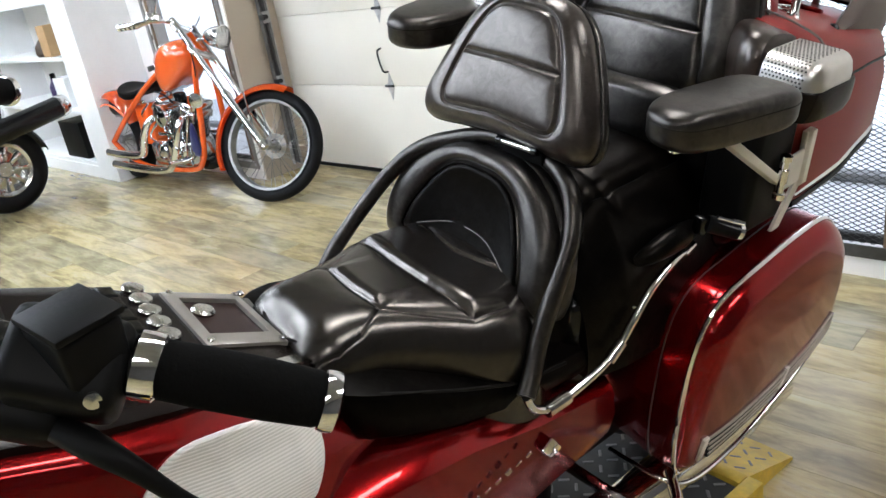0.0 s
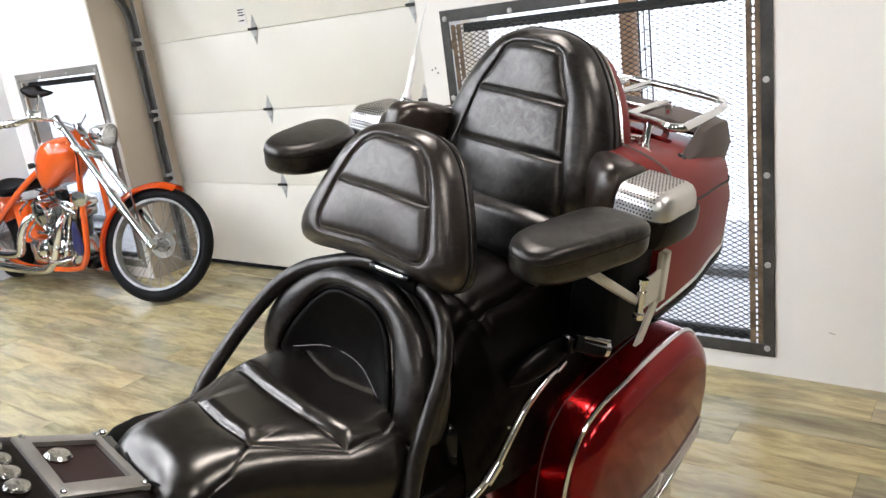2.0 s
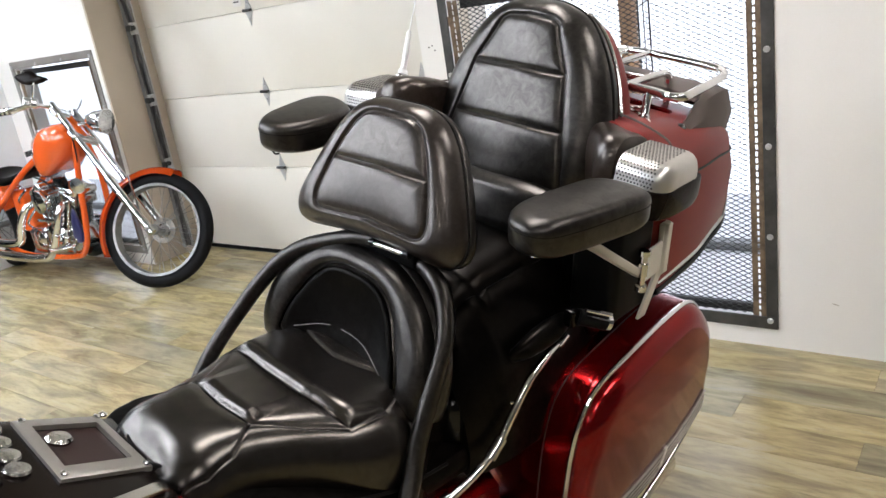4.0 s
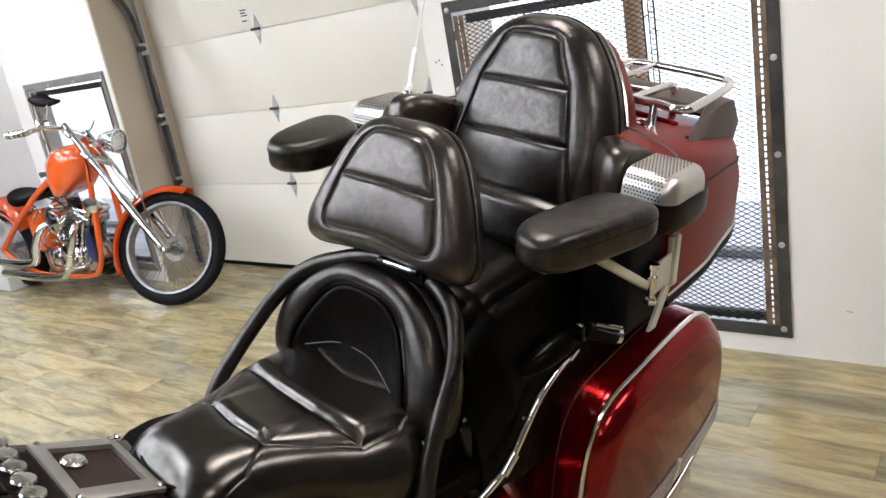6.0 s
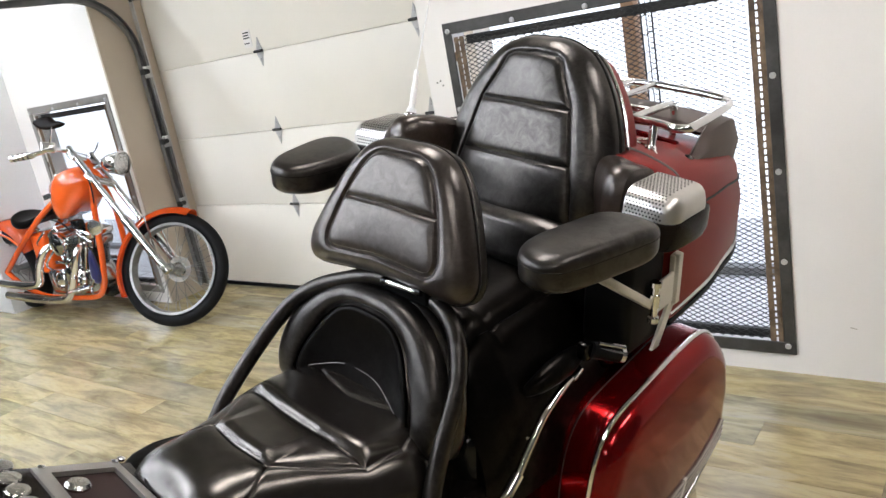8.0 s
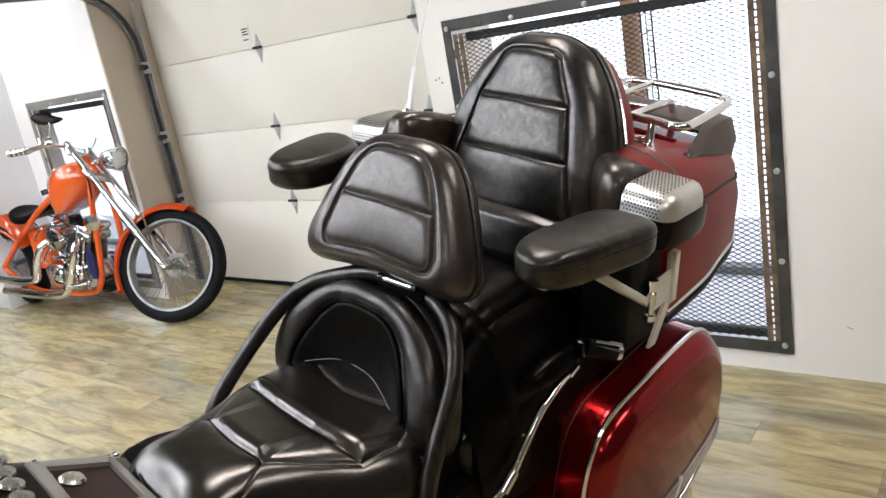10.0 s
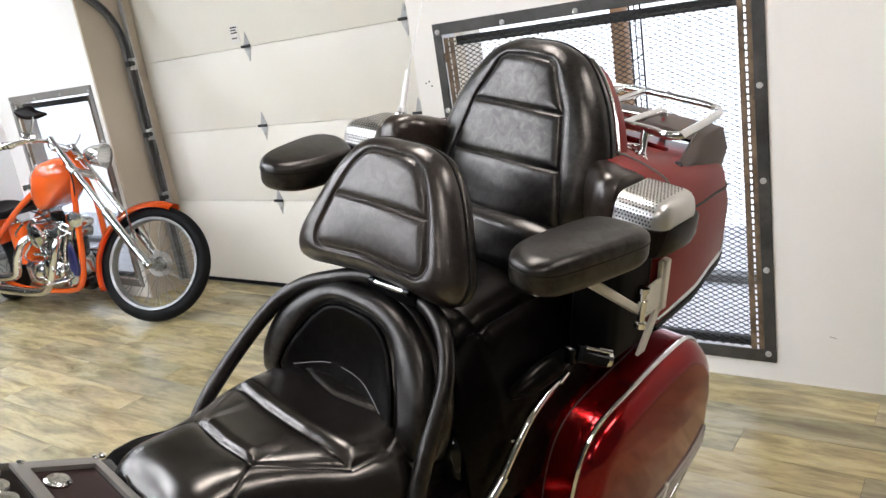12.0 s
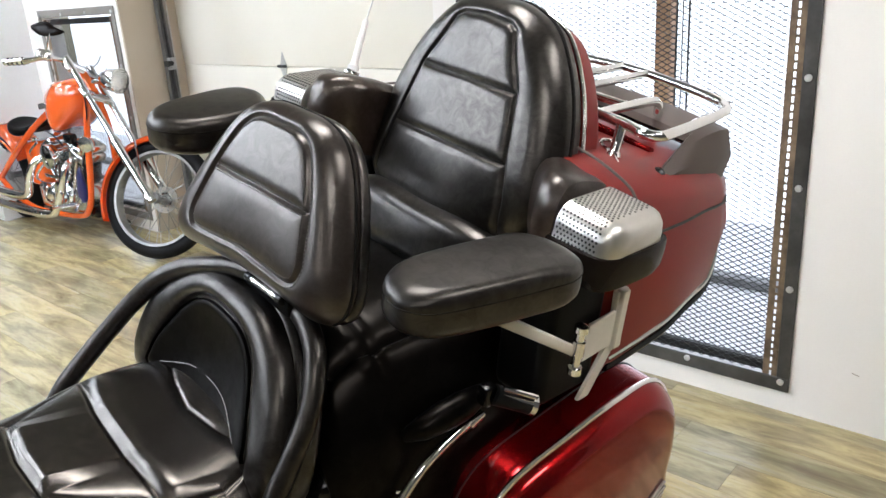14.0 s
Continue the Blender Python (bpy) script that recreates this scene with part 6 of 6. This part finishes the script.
for x in (-0.13, -0.06, 0.02, 0.09):
    part("cover_screw", lathe([(0.008, 0), (0.008, 0.006), (0, 0.008)], (x, -0.125, 0.23), (0, -1, 0), 8), CHROME, chop)
# exhaust
part("exhaust_pipe", tube([(0.17, -0.10, 0.53), (0.20, -0.17, 0.50), (0.16, -0.20, 0.38), (0.02, -0.20, 0.22), (-0.12, -0.20, 0.175), (-0.45, -0.205, 0.170), (-0.80, -0.205, 0.180)], [0.022, 0.023, 0.024, 0.025, 0.028, 0.031, 0.031], 16), CHROME, chop, "chrome exhaust pipe")
part("exhaust_pipe", tube([(-0.17, -0.10, 0.53), (-0.20, -0.17, 0.50), (-0.26, -0.20, 0.40), (-0.33, -0.20, 0.29), (-0.46, -0.20, 0.262), (-0.62, -0.205, 0.262), (-0.84, -0.205, 0.268)], [0.022, 0.024, 0.026, 0.028, 0.030, 0.031, 0.031], 16), CHROME, chop, "chrome exhaust pipe")
part("foot_peg", rod((0.18, -0.14, 0.26), (0.18, -0.30, 0.27), 0.016, 12), CHROME, chop)
part("brake_pedal", tube([(0.20, -0.15, 0.25), (0.28, -0.20, 0.24), (0.36, -0.24, 0.27)], 0.009, 8), CHROME, chop)
part("kick_stand", tube([(0.05, 0.15, 0.11), (0.02, 0.24, 0.03), (0.06, 0.30, 0.006)], 0.010, 8), STEEL, chop)
for pts in ([(0.26, -0.03, 1.04), (0.37, -0.05, 0.93), (0.37, -0.07, 0.75), (0.28, -0.10, 0.5)], [(-0.10, -0.11, 0.7), (0.05, -0.13, 0.68), (0.12, -0.12, 0.62)]):
    part("cable", tube(pts, 0.005, 6), RUBBER, chop)

# ---- yellow lift platform under the touring motorcycle ----
LIFT = Matrix.Translation((-0.40, 0.45, 0.0)) @ Matrix.Rotation(radians(-8.25), 4, "Z")
lift = empty("lift_platform", LIFT)
tagged(lift, "low yellow motorcycle lift platform with a diamond-plate deck", "platform")
part("deck", span((-0.30, -1.60, 0.02), (0.30, 0.86, 0.066), 0.004, 1), STEEL, lift, "dark diamond-plate deck")
for x0, x1, y0, y1 in ((-0.34, -0.30, -1.62, 0.90), (0.30, 0.34, -1.62, 0.90), (-0.30, 0.30, 0.862, 0.90), (-0.30, 0.30, -1.64, -1.602)):
    part("edge_rail", span((x0, y0, 0.0), (x1, y1, 0.075), 0.004, 2), YELLOW, lift, "scuffed yellow steel edge rail")
ramp_bm = loft([[Vector(q) for q in r] for r in ([(-0.30, 0.90, 0.0), (0.30, 0.90, 0.0), (0.30, 0.90, 0.07), (-0.30, 0.90, 0.07)], [(-0.30, 1.10, 0.0), (0.30, 1.10, 0.0), (0.30, 1.10, 0.008), (-0.30, 1.10, 0.008)])])
part("ramp_plate", ramp_bm, YELLOW, lift, "scuffed yellow diamond-plate ramp")
me_t = box((0.028, 0.008, 0.003), (0, 0, 0), 0.0015, 1)
tm = bpy.data.meshes.new("tread_bar")
me_t.to_mesh(tm)
me_t.free()
tm.materials.append(GALVANISED_DARK)
for i in range(14):
    for j in range(16):
        ob = new("tread_bar", tm)
        ob.parent = lift
        ob.matrix_basis = Matrix.Translation((-0.27 + 0.041 * i, 0.84 - 0.045 * j, 0.067)) @ Matrix.Rotation(radians(45 if (i + j) % 2 else -45), 4, "Z")

for i in range(14):
    for j in range(4):
        ob = new("tread_bar", tm)
        ob.parent = lift
        ob.matrix_basis = Matrix.Translation((-0.27 + 0.041 * i, 0.925 + 0.045 * j, 0.062 - 0.0140 * j)) @ Matrix.Rotation(radians(-17), 4, "X") @ Matrix.Rotation(radians(45 if (i + j) % 2 else -45), 4, "Z")

# ---- the black cruiser beside the shelves ----
CR = Matrix.Translation((-5.40, 1.44, 0.0)) @ Matrix.Rotation(radians(8), 4, "Z")
cru = empty("cruiser_motorcycle", CR)
tagged(cru, "black cruiser motorcycle with cast wheels and a chrome-tipped muffler", "motorcycle")
for yy in (0.0, -1.62):
    w = empty("wheel", Matrix.Translation((0, yy, 0.315)) @ axis_turn((1, 0, 0)), cru)
    part("tyre", ring(0.245, 0.07, seg=56, tseg=14), RUBBER, w)
    part("rim", lathe([(0.185, -0.055), (0.195, 0.05), (0.185, 0.055), (0.165, 0.045), (0.16, 0.02), (0.165, -0.045)], seg=48, cap=False), CHROME_DULL, w)
    part("disc_web", lathe([(0.165, 0.0), (0.06, 0.03), (0.05, 0.045), (0.0, 0.045)], seg=40), ALUMINIUM, w)
    for k in range(9):
        a = 2 * math.pi * k / 9
        part("spoke", box((0.10, 0.028, 0.016), (0.115 * math.cos(a), 0.115 * math.sin(a), 0.032), 0.006, 2, Matrix.Rotation(a, 4, "Z")), CHROME_DULL, w)
def arc_guard(yc, a0, a1):
    bm, rows = bmesh.new(), []
    for i in range(21):
        a = radians(a0 + (a1 - a0) * i / 20)
        rows.append([bm.verts.new((0.10 * u, yc + (0.35 - 0.04 * abs(u) ** 3) * math.cos(a), 0.315 + (0.35 - 0.04 * abs(u) ** 3) * math.sin(a))) for u in (-1, -0.8, -0.4, 0, 0.4, 0.8, 1)])
    grid_faces(bm, rows, False)
    bmesh.ops.solidify(bm, geom=bm.faces[:], thickness=0.004)
    return bm


part("rear_fender", arc_guard(0.0, 10, 150), PLASTIC, cru)
part("front_fender", arc_guard(-1.62, 30, 170), PLASTIC, cru)
part("muffler", tube([(0.24, -0.9, 0.44), (0.25, -0.45, 0.53), (0.26, -0.1, 0.59), (0.265, 0.40, 0.665)], [0.03, 0.065, 0.078, 0.074], 18), PLASTIC, cru, "black muffler")
part("muffler_tip", lathe([(0.074, 0.0), (0.077, 0.015), (0.070, 0.06), (0.055, 0.075), (0.05, 0.03)], (0.265, 0.40, 0.665), (0.01, 1, 0.15), 24, cap=False), CHROME, cru)
part("body", box((0.26, 0.8, 0.34), (0, -0.75, 0.42), 0.08, 4), PLASTIC_MATT, cru)
part("fuel_tank", box((0.30, 0.50, 0.22), (0, -0.95, 0.80), 0.09, 5), PLASTIC, cru)
part("seat", box((0.30, 0.65, 0.12), (0, -0.36, 0.70), 0.05, 4), VINYL, cru)
part("turn_signal", lathe([(0.01, 0), (0.045, 0.02), (0.05, 0.05), (0.0, 0.065)], (0.24, 0.05, 0.98), (1, 0, 0), 20), CHROME, cru)
part("signal_stalk", tube([(0.24, 0.05, 0.98), (0.15, 0.0, 0.9), (0.06, -0.05, 0.74)], 0.01, 8), CHROME, cru)
part("sissy_bar", tube([(0.13, 0.05, 0.66), (0.13, 0.10, 0.95), (0.0, 0.11, 1.02), (-0.13, 0.10, 0.95), (-0.13, 0.05, 0.66)], 0.009, 8), CHROME, cru)
for s in (1, -1):
    part("fork_leg", rod((0.10 * s, -1.62, 0.315), (0.10 * s, -1.30, 0.98), 0.024, 12), CHROME, cru)
part("handlebar", tube([(0.42, -0.98, 1.05), (0.22, -1.14, 1.08), (0, -1.28, 1.02), (-0.22, -1.14, 1.08), (-0.42, -0.98, 1.05)], 0.013, 10), CHROME, cru)
part("headlamp", lathe([(0.03, -0.1), (0.09, -0.04), (0.1, 0.03), (0.0, 0.05)], (0, -1.46, 0.90), (0, -1, 0), 24), CHROME, cru)

# ---- things on the shelves ----
def shelf_box(name, x, z, size, mat, label):
    ob = finish(name, box(size, (0, 0, size[2] / 2), 0.004, 2), mat)
    ob.location = (x - 0.20, SY0 + 0.04 + size[1] / 2, z)
    return tagged(ob, label, name.replace("_", " "))


S3 = 0.962
shelf_box("cardboard_box", -5.75, S3, (0.16, 0.2, 0.24), CARD, "tan cardboard box on the upper shelf")
shelf_box("storage_bin", -5.82, 0.132, (0.42, 0.4, 0.30), PLASTIC_MATT, "black plastic bin on the bottom shelf")
shelf_box("paper_box", -5.72, 0.552, (0.22, 0.2, 0.24), SHELF_PAINT, "white paper box on the middle shelf")
bot = empty("spray_bottle", Matrix.Translation((-6.17, SY0 + 0.10, 0.55)))
tagged(bot, "dark purple bottle with a black cap on the shelf", "bottle")
part("bottle", lathe([(0.045, 0), (0.05, 0.01), (0.05, 0.16), (0.03, 0.20), (0.02, 0.23)], seg=20), surface("purple_plastic", (0.03, 0.012, 0.07), 0.35), bot)
part("cap", lathe([(0.022, 0.23), (0.022, 0.27), (0.0, 0.275)], seg=16), PLASTIC, bot)
cap = empty("leather_cap", Matrix.Translation((-6.13, SY0 + 0.11, S3)))
tagged(cap, "small dark leather pouch on the upper shelf", "pouch")
part("pouch", lathe([(0.07, 0), (0.085, 0.02), (0.08, 0.08), (0.05, 0.12), (0.02, 0.15), (0.0, 0.15)], seg=18), surface("brown_leather", (0.05, 0.028, 0.016), 0.5), cap)

# ---- floor ----
SUBFLOOR = surface("brown_subfloor", (0.16, 0.125, 0.08), 0.7)
bm = span((-9.35, -6.15, -0.12), (3.75, 2.775, -0.004))
span((-4.45, 2.775, -0.12), (-1.30, 3.03, -0.004), bm=bm)
floor = finish("floor", bm, SUBFLOOR, None, False)
tagged(floor, "wood-look plank floor in tan and grey-brown", "floor", kind="structure")
PW, PL = 0.152, 1.22
plank_meshes = {}


def plank_mesh(length):
    key = round(length, 3)
    if key not in plank_meshes:
        bm = box((length - 0.0011, PW - 0.0011, 0.006), (0, 0, -0.003))
        me = bpy.data.meshes.new("plank")
        bm.to_mesh(me)
        bm.free()
        me.materials.append(FLOOR)
        plank_meshes[key] = me
    return plank_meshes[key]


rest = bmesh.new()
rng = random.Random(7)
for r in range(int(9.2 / PW)):
    y = 2.99 - PW * (r + 0.5)
    x = -9.3 - rng.random() * PL
    while x < 3.7:
        a, b = max(x, -9.3), min(x + PL, 3.7)
        if y > 2.66:
            a, b = max(a, -4.45), min(b, -1.30)
        if b - a > 0.03:
            if y > 0.25 and a > -7.2 and b < 2.4 and len(floor.children) < 300:
                ob = new("plank", plank_mesh(b - a))
                ob.location, ob.parent = ((a + b) / 2, y, 0), floor
            else:
                k = [rest.verts.new((q[0], q[1], 0.0)) for q in ((a + 0.0006, y - PW / 2 + 0.0006), (b - 0.0006, y - PW / 2 + 0.0006), (b - 0.0006, y + PW / 2 - 0.0006), (a + 0.0006, y + PW / 2 - 0.0006))]
                rest.faces.new(k)
        x += PL
tagged(finish("floor_planks", rest, FLOOR, floor, False), kind="stuff")
